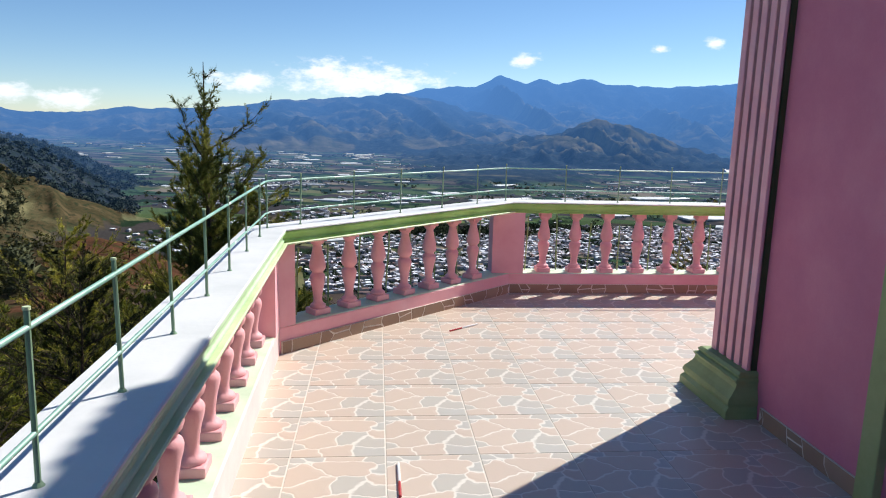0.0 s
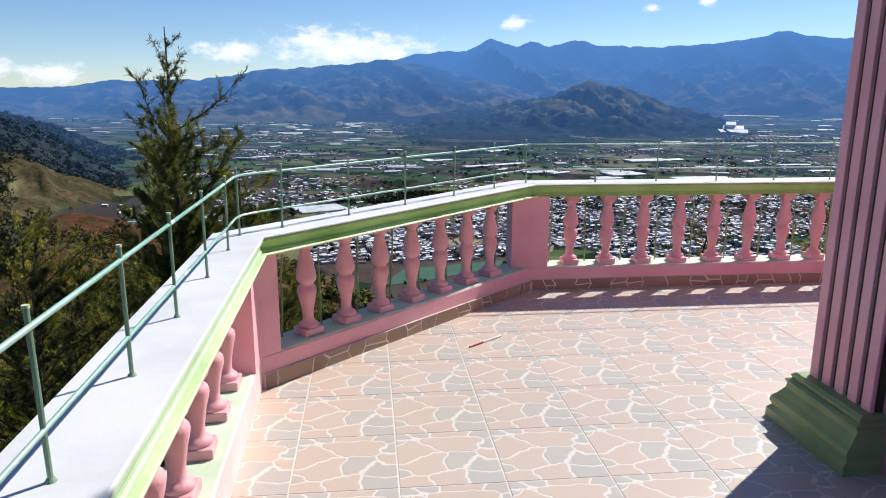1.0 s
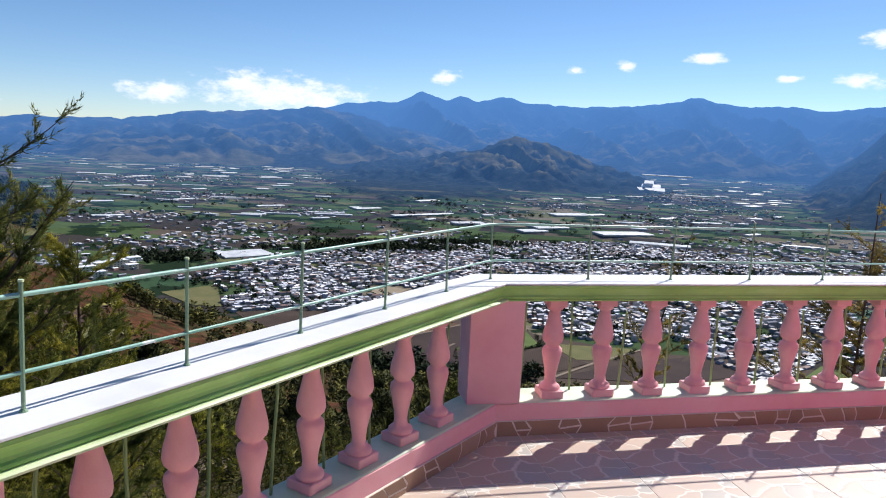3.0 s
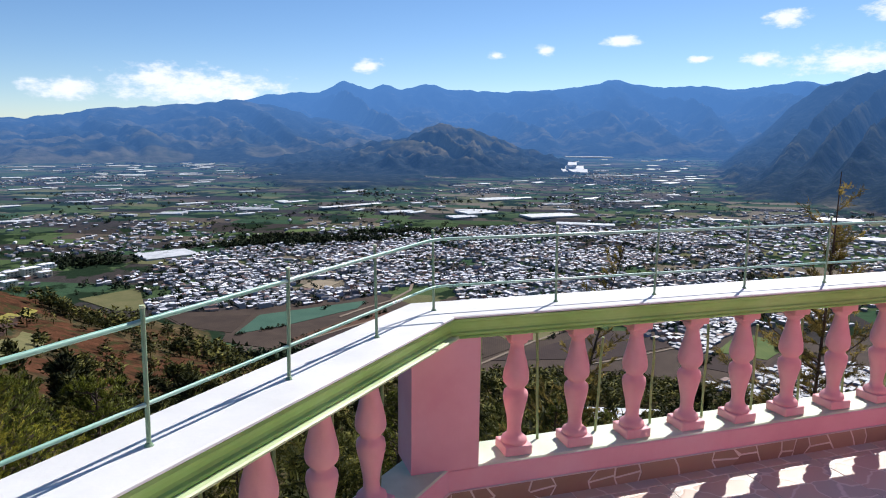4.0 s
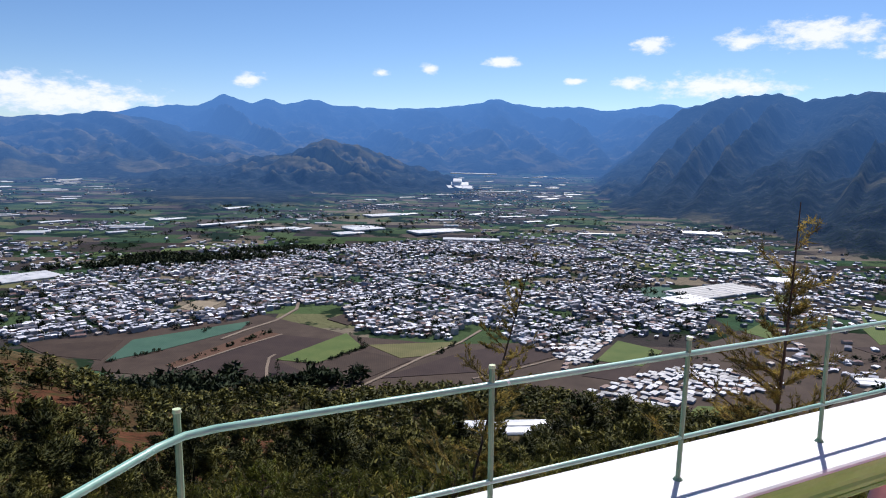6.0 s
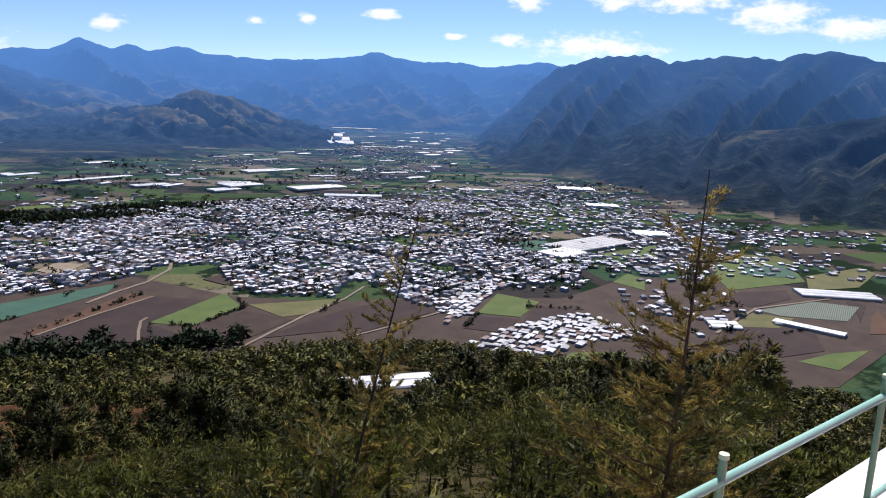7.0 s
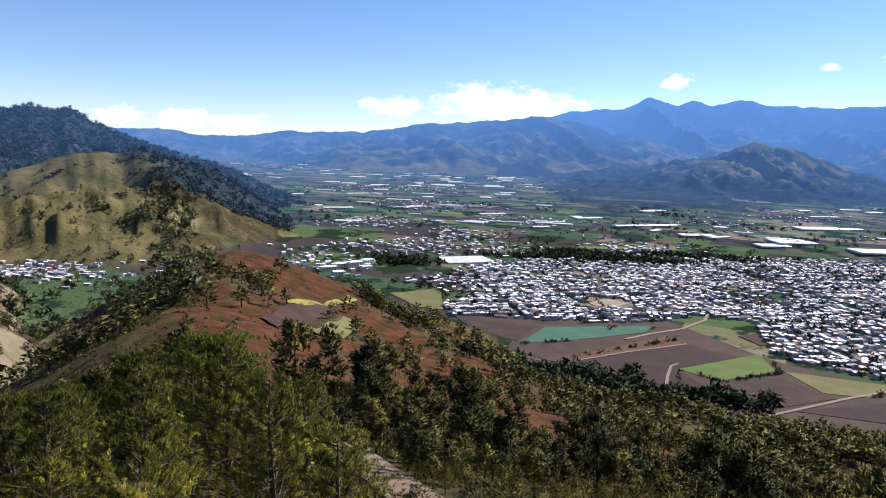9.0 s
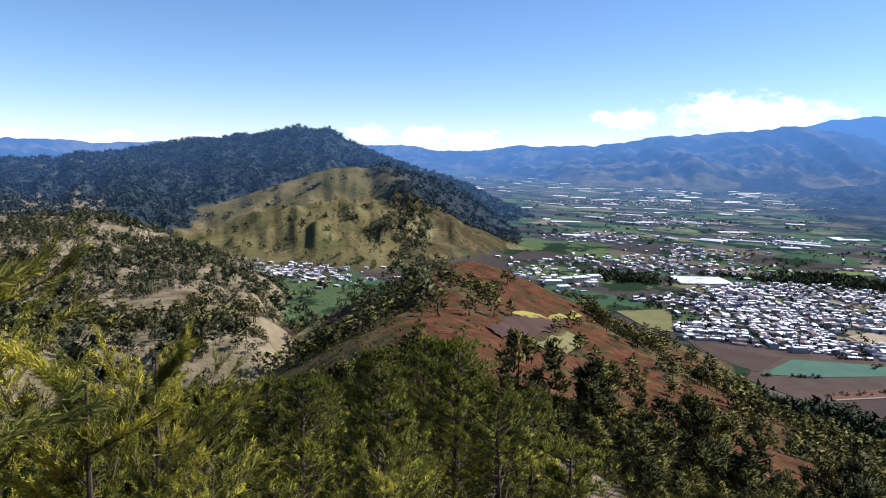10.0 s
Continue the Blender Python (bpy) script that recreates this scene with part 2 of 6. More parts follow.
def sweep(bm, path, profile):
    """A closed profile of (inward offset, height) swept along a plan path with mitred corners."""
    rings = []
    for i, p in enumerate(path):
        p = Vector(p)
        d0 = (p - Vector(path[i - 1])).normalized() if i else None
        d1 = (Vector(path[i + 1]) - p).normalized() if i < len(path) - 1 else None
        if d0 is None or d1 is None:
            d = d0 or d1
            n, k = Vector((d.y, -d.x)), 1.0
        else:
            n0, n1 = Vector((d0.y, -d0.x)), Vector((d1.y, -d1.x))
            n = (n0 + n1).normalized()
            k = 1.0 / max(0.3, n.dot(n0))
        rings.append([bm.verts.new((p.x + n.x * o * k, p.y + n.y * o * k, z)) for o, z in profile])
    m = len(profile)
    for a, b in zip(rings, rings[1:]):
        for j in range(m):
            bm.faces.new((a[j], a[(j + 1) % m], b[(j + 1) % m], b[j]))
    bm.faces.new(rings[0])
    bm.faces.new(rings[-1])


def tube(bm, pts, radii, seg=8, cap=True):
    pts = [Vector(p) for p in pts]
    rings = []
    for i, p in enumerate(pts):
        d = (pts[min(i + 1, len(pts) - 1)] - pts[max(i - 1, 0)]).normalized()
        up = Vector((0, 0, 1)) if abs(d.z) < 0.9 else Vector((1, 0, 0))
        u = d.cross(up).normalized()
        w = d.cross(u)
        r = radii[i] if isinstance(radii, (list, tuple)) else radii
        rings.append([bm.verts.new(p + (u * math.cos(2 * math.pi * k / seg) + w * math.sin(2 * math.pi * k / seg)) * r) for k in range(seg)])
    for a, b in zip(rings, rings[1:]):
        for k in range(seg):
            bm.faces.new((a[k], a[(k + 1) % seg], b[(k + 1) % seg], b[k]))
    if cap:
        bm.faces.new(rings[0])
        bm.faces.new(rings[-1])


def tri_mesh(name, V, F, mat, smooth=False, normals=None):
    """A mesh object from arrays of vertices and triangles."""
    V = np.asarray(V, dtype=np.float32)
    F = np.asarray(F, dtype=np.int32)
    me = bpy.data.meshes.new(name)
    k = F.shape[1]
    me.vertices.add(len(V))
    me.vertices.foreach_set("co", V.ravel())
    me.loops.add(F.size)
    me.loops.foreach_set("vertex_index", F.ravel())
    me.polygons.add(len(F))
    me.polygons.foreach_set("loop_start", np.arange(0, F.size, k, dtype=np.int32))
    me.polygons.foreach_set("use_smooth", np.full(len(F), smooth))
    me.update(calc_edges=True)
    me.validate()
    me.materials.append(mat)
    if normals is not None:
        me.polygons.foreach_set("use_smooth", np.full(len(me.polygons), True))
        me.attributes.new("custom_normal", "FLOAT_VECTOR", "POINT").data.foreach_set("vector", np.asarray(normals, dtype=np.float32).ravel())
    return me


# ---- lie of the land ----
def hash2(ix, iy, seed):
    h = (ix.astype(np.int64) * 374761393 + iy.astype(np.int64) * 668265263 + seed * 974711) & 0x7FFFFFFF
    h = ((h ^ (h >> 13)) * 1274126177) & 0x7FFFFFFF
    return ((h ^ (h >> 16)) & 0xFFFFFF) / float(0xFFFFFF)


def vnoise(x, y, seed=0):
    ix, iy = np.floor(x), np.floor(y)
    fx, fy = x - ix, y - iy
    fx, fy = fx * fx * (3 - 2 * fx), fy * fy * (3 - 2 * fy)
    a, b = hash2(ix, iy, seed), hash2(ix + 1, iy, seed)
    c, d = hash2(ix, iy + 1, seed), hash2(ix + 1, iy + 1, seed)
    return (a * (1 - fx) + b * fx) * (1 - fy) + (c * (1 - fx) + d * fx) * fy


def fbm(x, y, seed=0, octaves=4):
    s, a, n = 0.0, 0.5, 0.0
    for o in range(octaves):
        s = s + a * vnoise(x * 2 ** o, y * 2 ** o, seed + o)
        n += a
        a *= 0.5
    return s / n


def ridged(x, y, seed=0, octaves=4):
    s, a, n = 0.0, 0.5, 0.0
    for o in range(octaves):
        s = s + a * (1 - np.abs(2 * vnoise(x * 2 ** o, y * 2 ** o, seed + o) - 1))
        n += a
        a *= 0.5
    return s / n


def sstep(v, lo, hi):
    t = np.clip((v - lo) / (hi - lo), 0, 1)
    return t * t * (3 - 2 * t)


def smax(a, b, k):
    t = np.clip(0.5 + 0.5 * (a - b) / k, 0, 1)
    return b * (1 - t) + a * t + k * t * (1 - t)


EYE_Z, VALLEY = 1.7, -200.0
FAR = dict(az=[-70, -30, -12, -6, 0, 2, 3.7, 7.9, 9.8, 12, 13.2, 14.6, 16, 18.6, 23.1, 27.6, 31.8, 34.1, 35.5, 37.3, 39.8, 43.6, 45.1, 46.2, 60, 80],
           el=[-.05, -.03, -.01, .012, .033, .042, .049, .057, .071, .063, .068, .062, .068, .063, .058, .064, .076, .067, .063, .068, .062, .066, .072, .067, .06, .05])
MID = dict(az=[-80, -32.5, -28.5, -23.4, -19, -14.6, -10, -5.4, -0.8, 1.9, 5, 8.2, 12.5, 16.7, 20, 26],
           el=[.0, .012, .009, .002, .014, .012, .023, .031, .038, .042, .033, .020, .008, -.014, -.035, -.06])
KNOB = dict(az=[2, 5, 8.5, 11.3, 13.2, 14.6, 16.4, 17.6, 19.0, 20.4, 21.6, 23.1, 25.0, 27.7, 29.6, 32], el=[-.045, -.036, -.028, -.016, -.012, -.001, .007, .014, .008, .011, -.002, -.009, -.022, -.031, -.046, -.07])
RIGHT = dict(az=[36, 40, 42.1, 44.2, 46.1, 48.9, 51.8, 54.5, 56.9, 60.4, 62.3, 63.6, 65.9, 69, 76, 95, 120],
             el=[-.06, -.03, -.001, .039, .065, .079, .085, .075, .080, .084, .079, .086, .088, .074, .085, .07, .0])
SPUR = dict(az=[44, 46.5, 51.8, 57.9, 63.7, 69.4, 76, 100], el=[-.10, -.078, -.057, -.017, -.005, .016, .03, .04])
LEFT = dict(az=[-130, -80, -57.4, -51, -45, -39, -37, -34.3, -32.9, -31.6, -28.8, -26, -22.7, -20.8, -17, -14],
            el=[.0, -.02, -.019, -.008, .010, .024, .031, .029, .016, .004, -.014, -.025, -.048, -.063, -.085, -.1])
GRASSY = dict(az=[-50, -46.5, -42.3, -38.8, -33.9, -29.3, -26.9, -24.1, -21, -18], el=[-.12, -.092, -.069, -.049, -.019, -.019, -.033, -.05, -.085, -.12])


def ridge(a, d, crest, far, foot, seed, rough, power=1.0, carve=0.4, shear=0.0, bend=1.6, facet=0.0):
    """A mountain ridge: its skyline over azimuth, crest and foot distance, gullied flanks."""
    c = np.interp(a, crest["az"], crest["el"]) + (fbm(a * 0.7, a * 0 + seed, seed + 70, 5) - 0.5) * 0.008
    D = np.interp(a, *far)
    f = np.interp(a, *foot)
    top = c * D + EYE_Z
    t = np.clip((d - f) / (D - f), 0, 1)
    lat = np.radians(a) * (far[1][0] if facet else D)
    lam = rough
    wob = (fbm(lat / (lam * 2.2), d / (lam * 2.2), seed + 50, 3) - 0.5) * lam * bend
    gul = ridged((lat + shear * d + wob) / lam, (d + 0.2 * lat) / (lam * 11), seed, 4)
    gul = np.clip((gul - 0.35) / 0.55, 0, 1)
    if facet:
        q = (lat + shear * d + 0.8 * wob) / lam
        q = q + 0.35 * np.sin(q * 1.7 + seed)
        gul = gul * (1 - facet) + facet * np.abs(2 * (q - np.floor(q)) - 1)
    h = VALLEY + (top - VALLEY) * t ** power * (1 - carve * (1 - gul) * (1 - t ** 4))
    h = h + (ridged(lat / (lam * 0.33), d / (lam * 0.5), seed + 9, 3) - 0.6) * lam * 0.17 * np.clip(t * 4, 0, 1) * np.clip((1 - t) * 5, 0.25, 1)
    h = np.where(d > D, top - (d - D) * 0.35, h)
    edge = (a > crest["az"][0]) & (a < crest["az"][-1])
    return np.where(edge & (d > f), h, -400.0)


SA = radians(-24.5)


def height(x, y):
    """Height of the ground and the share of each kind of land, in true (uncompressed) distance."""
    d = np.hypot(x, y) + 1e-6
    a = np.degrees(np.arctan2(x, y))
    tc = 0.60 - 0.27 * (np.clip(d, 0, 500) / 585) ** 0.8
    hill = np.where(d < 500, -(2.6 + d * tc), -183.5 - (d - 500) * 0.35)
    back = sstep(np.abs(a), 85, 130)
    hill = hill * (1 - back) + (-2.8) * back
    hill = hill + (fbm(x / 60, y / 60, 3) - 0.5) * 16 * sstep(d, 25, 120) * (1 - back)
    u, v = x * math.sin(SA) + y * math.cos(SA), x * math.cos(SA) - y * math.sin(SA)
    crest = np.interp(u, [0, 60, 120, 250, 400, 560, 650, 720, 800, 880], [-4, -25, -43, -69, -88, -103, -98, -120, -172, -215])
    wv = v + (fbm(u / 120, v / 200, 21) - 0.5) * 70 * sstep(u, 60, 300)
    spur = crest - np.where(wv > 0, 0.40, 0.52) * (np.sqrt(wv * wv + 400) - 20)
    spur = spur + (fbm(x / 45, y / 45, 33) - 0.5) * 12 * sstep(d, 60, 200)
    spur = np.where(u > 0, spur, -400)
    left = VALLEY - 40 + (106 + (fbm(x / 240, y / 240, 5) - 0.5) * 70) * sstep(-a - (d - 700) * 0.010 - (fbm(x / 90, y / 90, 55, 3) - 0.5) * 9, 32.5, 45) * sstep(d, 240, 480) * (1 - sstep(np.abs(a), 100, 140))
    flat = VALLEY + (fbm(x / 300, y / 300, 7) - 0.5) * 0.5 + np.zeros_like(d)
    near = smax(smax(hill, spur, 8.0), left, 10.0)
    far_r = ridge(a, d, FAR, ([-90, 90], [14000, 14000]), ([-90, 90], [6500, 6500]), 101, 900, 0.75, 0.60, 0.3, 1.0)
    mid_r = ridge(a, d, MID, ([-90, 90], [9000, 9000]), ([-90, -22, -14, 4, 11, 26], [7000, 7600, 4700, 4600, 3900, 3600]), 202, 560, 0.75, 0.60, 0.2, 1.1, 0.4)
    knob_r = ridge(a, d, KNOB, ([0, 90], [4600, 4600]), ([0, 90], [3250, 3250]), 303, 200, 0.75, 0.55, 0.5)
    knob_r = knob_r + (ridged(x / 230, y / 230, 88, 4) - 0.62) * 95 * sstep(knob_r, VALLEY, VALLEY + 70)
    right_r = ridge(a, d, RIGHT, ([36, 44, 52, 62, 76], [7000, 6800, 6200, 5600, 5200]), ([36, 40, 46, 52, 58, 65, 76], [2800, 2450, 2360, 2100, 1900, 1800, 1700]), 404, 500, 0.85, 0.70, -0.20, 0.7, 0.75)
    spur_r = ridge(a, d, SPUR, ([40, 52, 60, 76], [3100, 3000, 2700, 2600]), ([40, 46, 52, 58, 65, 76], [2200, 2150, 2000, 1700, 1600, 1600]), 505, 330, 0.85, 0.66, -0.28, 0.8, 0.75)
    left_r = ridge(a, d, LEFT, ([-90, -30, -15], [3000, 2800, 2700]), ([-90, -50, -35, -24, -14], [1200, 1400, 1750, 1800, 2200]), 606, 330, 0.75, 0.42)
    grass_r = ridge(a, d, GRASSY, ([-60, -15], [1750, 1750]), ([-50, -45.7, -41.5, -33.4, -27.7, -21.6, -17], [1500, 1400, 1250, 1120, 1150, 1350, 1500]), 707, 240, 0.75, 0.50, 0.8)
    back_r = -60 + 260 * sstep(d, 900, 3500) * back + (fbm(x / 700, y / 700, 15) - 0.5) * 150 * back
    h = flat
    h = smax(h, near, 4.0)
    for r in (far_r, mid_r, knob_r, right_r, spur_r, left_r, grass_r):
        h = np.maximum(h, r)
    h = np.where(back > 0, np.maximum(h, np.minimum(back_r, 300) * back - 400 * (1 - back)), h)
    field = ((h < flat + 3.5) & (d > 420)).astype(float)
    wood = sstep(1.25 - np.hypot((x - 500) / 330, (y - 2960) / 640) + (fbm(x / 150, y / 150, 66, 3) - 0.5) * 1.2, 0.1, 0.3)
    h = h + 14 * wood * field
    field = field * (1 - wood)
    grass = (grass_r >= h - 0.01).astype(float) * sstep(-a + (fbm(x / 60, y / 60, 12, 3) - 0.5) * 7, 28.0, 31.5)
    grass = np.maximum(grass, (knob_r >= h - 0.01) * 0.8 * sstep(fbm(x / 120, y / 120, 44, 4), 0.49, 0.58) * sstep(h, -150, -70))
    grass = np.maximum(grass, (far_r >= h - 0.01) * 0.9 * sstep(fbm(x / 500, y / 260, 48, 5), 0.58, 0.63) * (1 - sstep(h, 200, 500)))
    grass = np.maximum(grass, (mid_r >= h - 0.01) * 0.7 * sstep(fbm(x / 420, y / 420, 46, 5) - 0.18 * sstep(h, -150, 200), 0.44, 0.53))
    soil = sstep(u, 60, 140) * (1 - sstep(u, 690, 790)) * sstep(wv, -30, 0) * (1 - sstep(wv, 165, 260))
    soil = np.maximum(soil, 0.35 * sstep(u, 430, 520) * (1 - sstep(u, 690, 740)) * sstep(wv, -160, -100) * (1 - sstep(wv, -40, 0)))
    soil = soil * (spur >= h - 9) * sstep(fbm(x / 50, y / 50, 77, 3), 0.30, 0.41)
    swath = np.zeros_like(d)
    for x0, y0, x1, y1, w in ((-110, 510, -25, 360, 32), (-25, 360, 22, 230, 46), (22, 230, 15, 80, 20)):
        q = np.clip(((x - x0) * (x1 - x0) + (y - y0) * (y1 - y0)) / ((x1 - x0) ** 2 + (y1 - y0) ** 2), 0, 1)
        swath = np.maximum(swath, 1.3 - np.hypot(x - x0 - q * (x1 - x0), y - y0 - q * (y1 - y0)) / w)
    soil = np.maximum(soil, sstep(swath + (fbm(x / 32, y / 32, 79, 3) - 0.5) * 1.5, 0.30, 0.55) * (near >= h - 0.5))
    dry = sstep(left - h, -14, -2) * (1 - field)
    dry = np.maximum(dry, 0.45 * (grass > 0.3) * (d > 3000) * sstep(fbm(x / 90, y / 90, 49, 4), 0.46, 0.56))
    return h, field, grass, soil, dry


def squeeze(d):
    """Draws in what lies past a kilometre and a half, along its own line of sight."""
    return np.interp(d, [0, 1500, 2500, 3500, 5000, 6500, 9500, 14000, 16500], [0, 1500, 2060, 2540, 3080, 3480, 4120, 4800, 4890])


def place(x, y, z):
    d = np.hypot(x, y) + 1e-6
    f = squeeze(d) / d
    return np.stack([x * f, y * f, EYE_Z + (z - EYE_Z) * f], -1)


def ground_z(x, y):
    return float(height(np.array([float(x)]), np.array([float(y)]))[0][0])


# haze colour that the far surfaces emit; there is no air volume
HAZE_GLOW = (0.099, 0.255, 0.59)


def haze_share(x, y):
    """Share of the haze colour mixed over a surface, growing with distance."""
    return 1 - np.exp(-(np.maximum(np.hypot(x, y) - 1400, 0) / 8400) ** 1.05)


def paint_haze(nt, shader):
    """Mixes flat blue emission over a backdrop surface: distance haze painted as glow."""
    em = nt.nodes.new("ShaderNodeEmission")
    em.inputs["Color"].default_value = (*HAZE_GLOW, 1)
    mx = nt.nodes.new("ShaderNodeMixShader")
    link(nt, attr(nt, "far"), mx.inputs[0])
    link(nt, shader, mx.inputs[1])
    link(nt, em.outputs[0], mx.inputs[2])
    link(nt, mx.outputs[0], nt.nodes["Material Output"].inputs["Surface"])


def land_material(name, air, woods_stops):
    m, nt, b = material(name, 1.0, 0.0, 0.0)
    uv = nt.nodes.new("ShaderNodeUVMap")
    uv.uv_map = "plan"
    mp = nt.nodes.new("ShaderNodeMapping")
    mp.inputs["Scale"].default_value = (1000, 1000, 1000)
    link(nt, uv.outputs[0], mp.inputs[0])
    v = mp.outputs[0]
    # woods
    n1 = noise_tex(nt, v, 0.02, 6, 0.65)
    n2 = noise_tex(nt, v, 0.11, 4, 0.6)
    woods = ramp(nt, n1, woods_stops)
    woods = mixc(nt, mth(nt, "MULTIPLY", step(nt, n2, 0.5, 0.62), 0.8), woods, (0.020, 0.034, 0.018))
    clear = step(nt, noise_tex(nt, v, 0.0021, 5, 0.62), 0.575, 0.66)
    woods = mixc(nt, mth(nt, "MULTIPLY", clear, 0.5 if air else 0.75), woods, (0.17, 0.155, 0.095) if air else (0.22, 0.20, 0.10))
    # pasture
    g1 = noise_tex(nt, v, 0.012, 5, 0.6)
    past = ramp(nt, g1, [(0.3, (0.058, 0.062, 0.024)), (0.5, (0.115, 0.10, 0.045)), (0.7, (0.18, 0.145, 0.075))])
    past = mixc(nt, step(nt, n2, 0.58, 0.66), past, (0.035, 0.045, 0.02))
    # bare red earth
    r1 = noise_tex(nt, v, 0.07, 6, 0.7)
    red = ramp(nt, r1, [(0.36, (0.034, 0.021, 0.013)), (0.5, (0.082, 0.037, 0.021)), (0.64, (0.118, 0.052, 0.030)), (0.82, (0.16, 0.095, 0.06))])
    red = mixc(nt, step(nt, noise_tex(nt, v, 0.09, 5, 0.65), 0.50, 0.62), red, (0.045, 0.042, 0.018))
    # dry slope
    dr = ramp(nt, noise_tex(nt, v, 0.03, 6, 0.65), [(0.35, (0.085, 0.074, 0.042)), (0.5, (0.17, 0.14, 0.088)), (0.7, (0.27, 0.22, 0.15))])
    # strips of farmland: a skewed patchwork, each piece with its own crop
    rot = nt.nodes.new("ShaderNodeMapping")
    rot.inputs["Rotation"].default_value = (0, 0, radians(24))
    link(nt, v, rot.inputs[0])
    sx = nt.nodes.new("ShaderNodeSeparateXYZ")
    link(nt, rot.outputs[0], sx.inputs[0])
    row = mth(nt, "FLOOR", mth(nt, "DIVIDE", sx.outputs[1], 70.0))
    wn1 = nt.nodes.new("ShaderNodeTexWhiteNoise")
    wn1.noise_dimensions = "1D"
    link(nt, row, wn1.inputs["W"])
    shift = mth(nt, "MULTIPLY_ADD", wn1.outputs["Value"], 400.0, sx.outputs[0])
    wid = mth(nt, "MULTIPLY_ADD", wn1.outputs["Value"], 190.0, 110.0)
    col = mth(nt, "FLOOR", mth(nt, "DIVIDE", shift, wid))
    cx = nt.nodes.new("ShaderNodeCombineXYZ")
    link(nt, row, cx.inputs[0])
    link(nt, col, cx.inputs[1])
    wn2 = nt.nodes.new("ShaderNodeTexWhiteNoise")
    wn2.noise_dimensions = "2D"
    link(nt, cx.outputs[0], wn2.inputs["Vector"])
    crop = ramp(nt, wn2.outputs["Value"], [(0.0, (0.050, 0.042, 0.045)), (0.15, (0.055, 0.092, 0.040)), (0.30, (0.115, 0.092, 0.075)), (0.40, (0.076, 0.118, 0.048)), (0.55, (0.046, 0.040, 0.042)), (0.68, (0.15, 0.15, 0.075)), (0.78, (0.040, 0.085, 0.045)), (0.90, (0.21, 0.175, 0.13))], "CONSTANT")
    crop = mixc(nt, mth(nt, "MULTIPLY", noise_tex(nt, v, 0.04, 5, 0.6), 0.35), crop, (0.07, 0.07, 0.045))
    crop = mixc(nt, step(nt, noise_tex(nt, v, 0.009, 5, 0.65), 0.52, 0.57), crop, (0.018, 0.032, 0.018))
    c = mixc(nt, attr(nt, "grass"), woods, past)
    c = mixc(nt, attr(nt, "dry"), c, dr)
    c = mixc(nt, attr(nt, "soil"), c, red)
    c = mixc(nt, attr(nt, "field"), c, crop)
    link(nt, c, b.inputs["Base Color"])
    bump(nt, b, mth(nt, "ADD", n1, mth(nt, "MULTIPLY", n2, 0.35)), 0.8, 6.0)
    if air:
        paint_haze(nt, b.outputs[0])
    return m


M_LAND = land_material("hillside_and_farmland", False, [(0.3, (0.030, 0.030, 0.014)), (0.5, (0.070, 0.055, 0.028)), (0.65, (0.12, 0.085, 0.045)), (0.8, (0.17, 0.12, 0.07))])
# the blue of the haze is put into these wood colours too
M_DIST = land_material("hazed_mountain_woods", True, [(0.3, (0.013, 0.021, 0.030)), (0.5, (0.024, 0.034, 0.046)), (0.62, (0.046, 0.054, 0.058)), (0.74, (0.11, 0.105, 0.085))])

az_cols = np.concatenate([np.arange(-180, -62, 4.0), np.arange(-62, 74, 0.22), np.arange(74, 180, 4.0)])
rings = np.concatenate([[0.02, 3.0], np.geomspace(6, 2000, 190), np.geomspace(2030, 16500, 190)])
SPLIT = int(np.searchsorted(rings, 1520))
aa, rr = np.meshgrid(np.radians(az_cols), rings)
gx, gy = rr * np.sin(aa), rr * np.cos(aa)
gh, g_field, g_grass, g_soil, g_dry = height(gx.ravel(), gy.ravel())
gV = place(gx.ravel(), gy.ravel(), gh)
nc, nr = len(az_cols), len(rings)


def land(name, r0, r1, mat, centre=False):
    idx = np.arange(nr * nc).reshape(nr, nc)[r0:r1 + 1]
    a, b = idx[:-1], idx[1:]
    q = np.stack([a, b, np.roll(b, -1, 1), np.roll(a, -1, 1)], -1).reshape(-1, 4) - r0 * nc
    sel = idx.ravel()
    V = gV[sel]
    me = tri_mesh(name, V, q[:, ::-1], mat, True)
    loops = np.zeros(len(me.loops), dtype=np.int32)
    me.loops.foreach_get("vertex_index", loops)
    lay = me.uv_layers.new(name="plan")
    plan = np.stack([gx.ravel()[sel], gy.ravel()[sel]], -1)[loops] / 1000.0
    lay.data.foreach_set("uv", plan.astype(np.float32).ravel())
    for nm, arr in (("field", g_field), ("grass", g_grass), ("soil", g_soil), ("dry", g_dry)):
        me.attributes.new(nm, "FLOAT", "POINT").data.foreach_set("value", arr[sel].astype(np.float32))
    haze = haze_share(gx.ravel()[sel], gy.ravel()[sel])
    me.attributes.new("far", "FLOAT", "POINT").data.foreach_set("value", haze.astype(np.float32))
    return new(name, me)


tagged(land("ground", 0, SPLIT, M_LAND), "hillside, red earth spur and valley farmland", "ground", kind="structure")
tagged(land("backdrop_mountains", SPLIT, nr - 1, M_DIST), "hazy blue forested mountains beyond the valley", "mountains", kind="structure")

# ---- terrace ----
A, B = (0.0, 0.0), (-2.10, -2.11)
L_END, R_END = (-1.895, -11.0), (6.4, 0.0)
PATH_PLAN = [L_END, B, A, R_END]
MDIR = (Vector(B) - Vector(A)).normalized()
LDIR = (Vector(L_END) - Vector(B)).normalized()


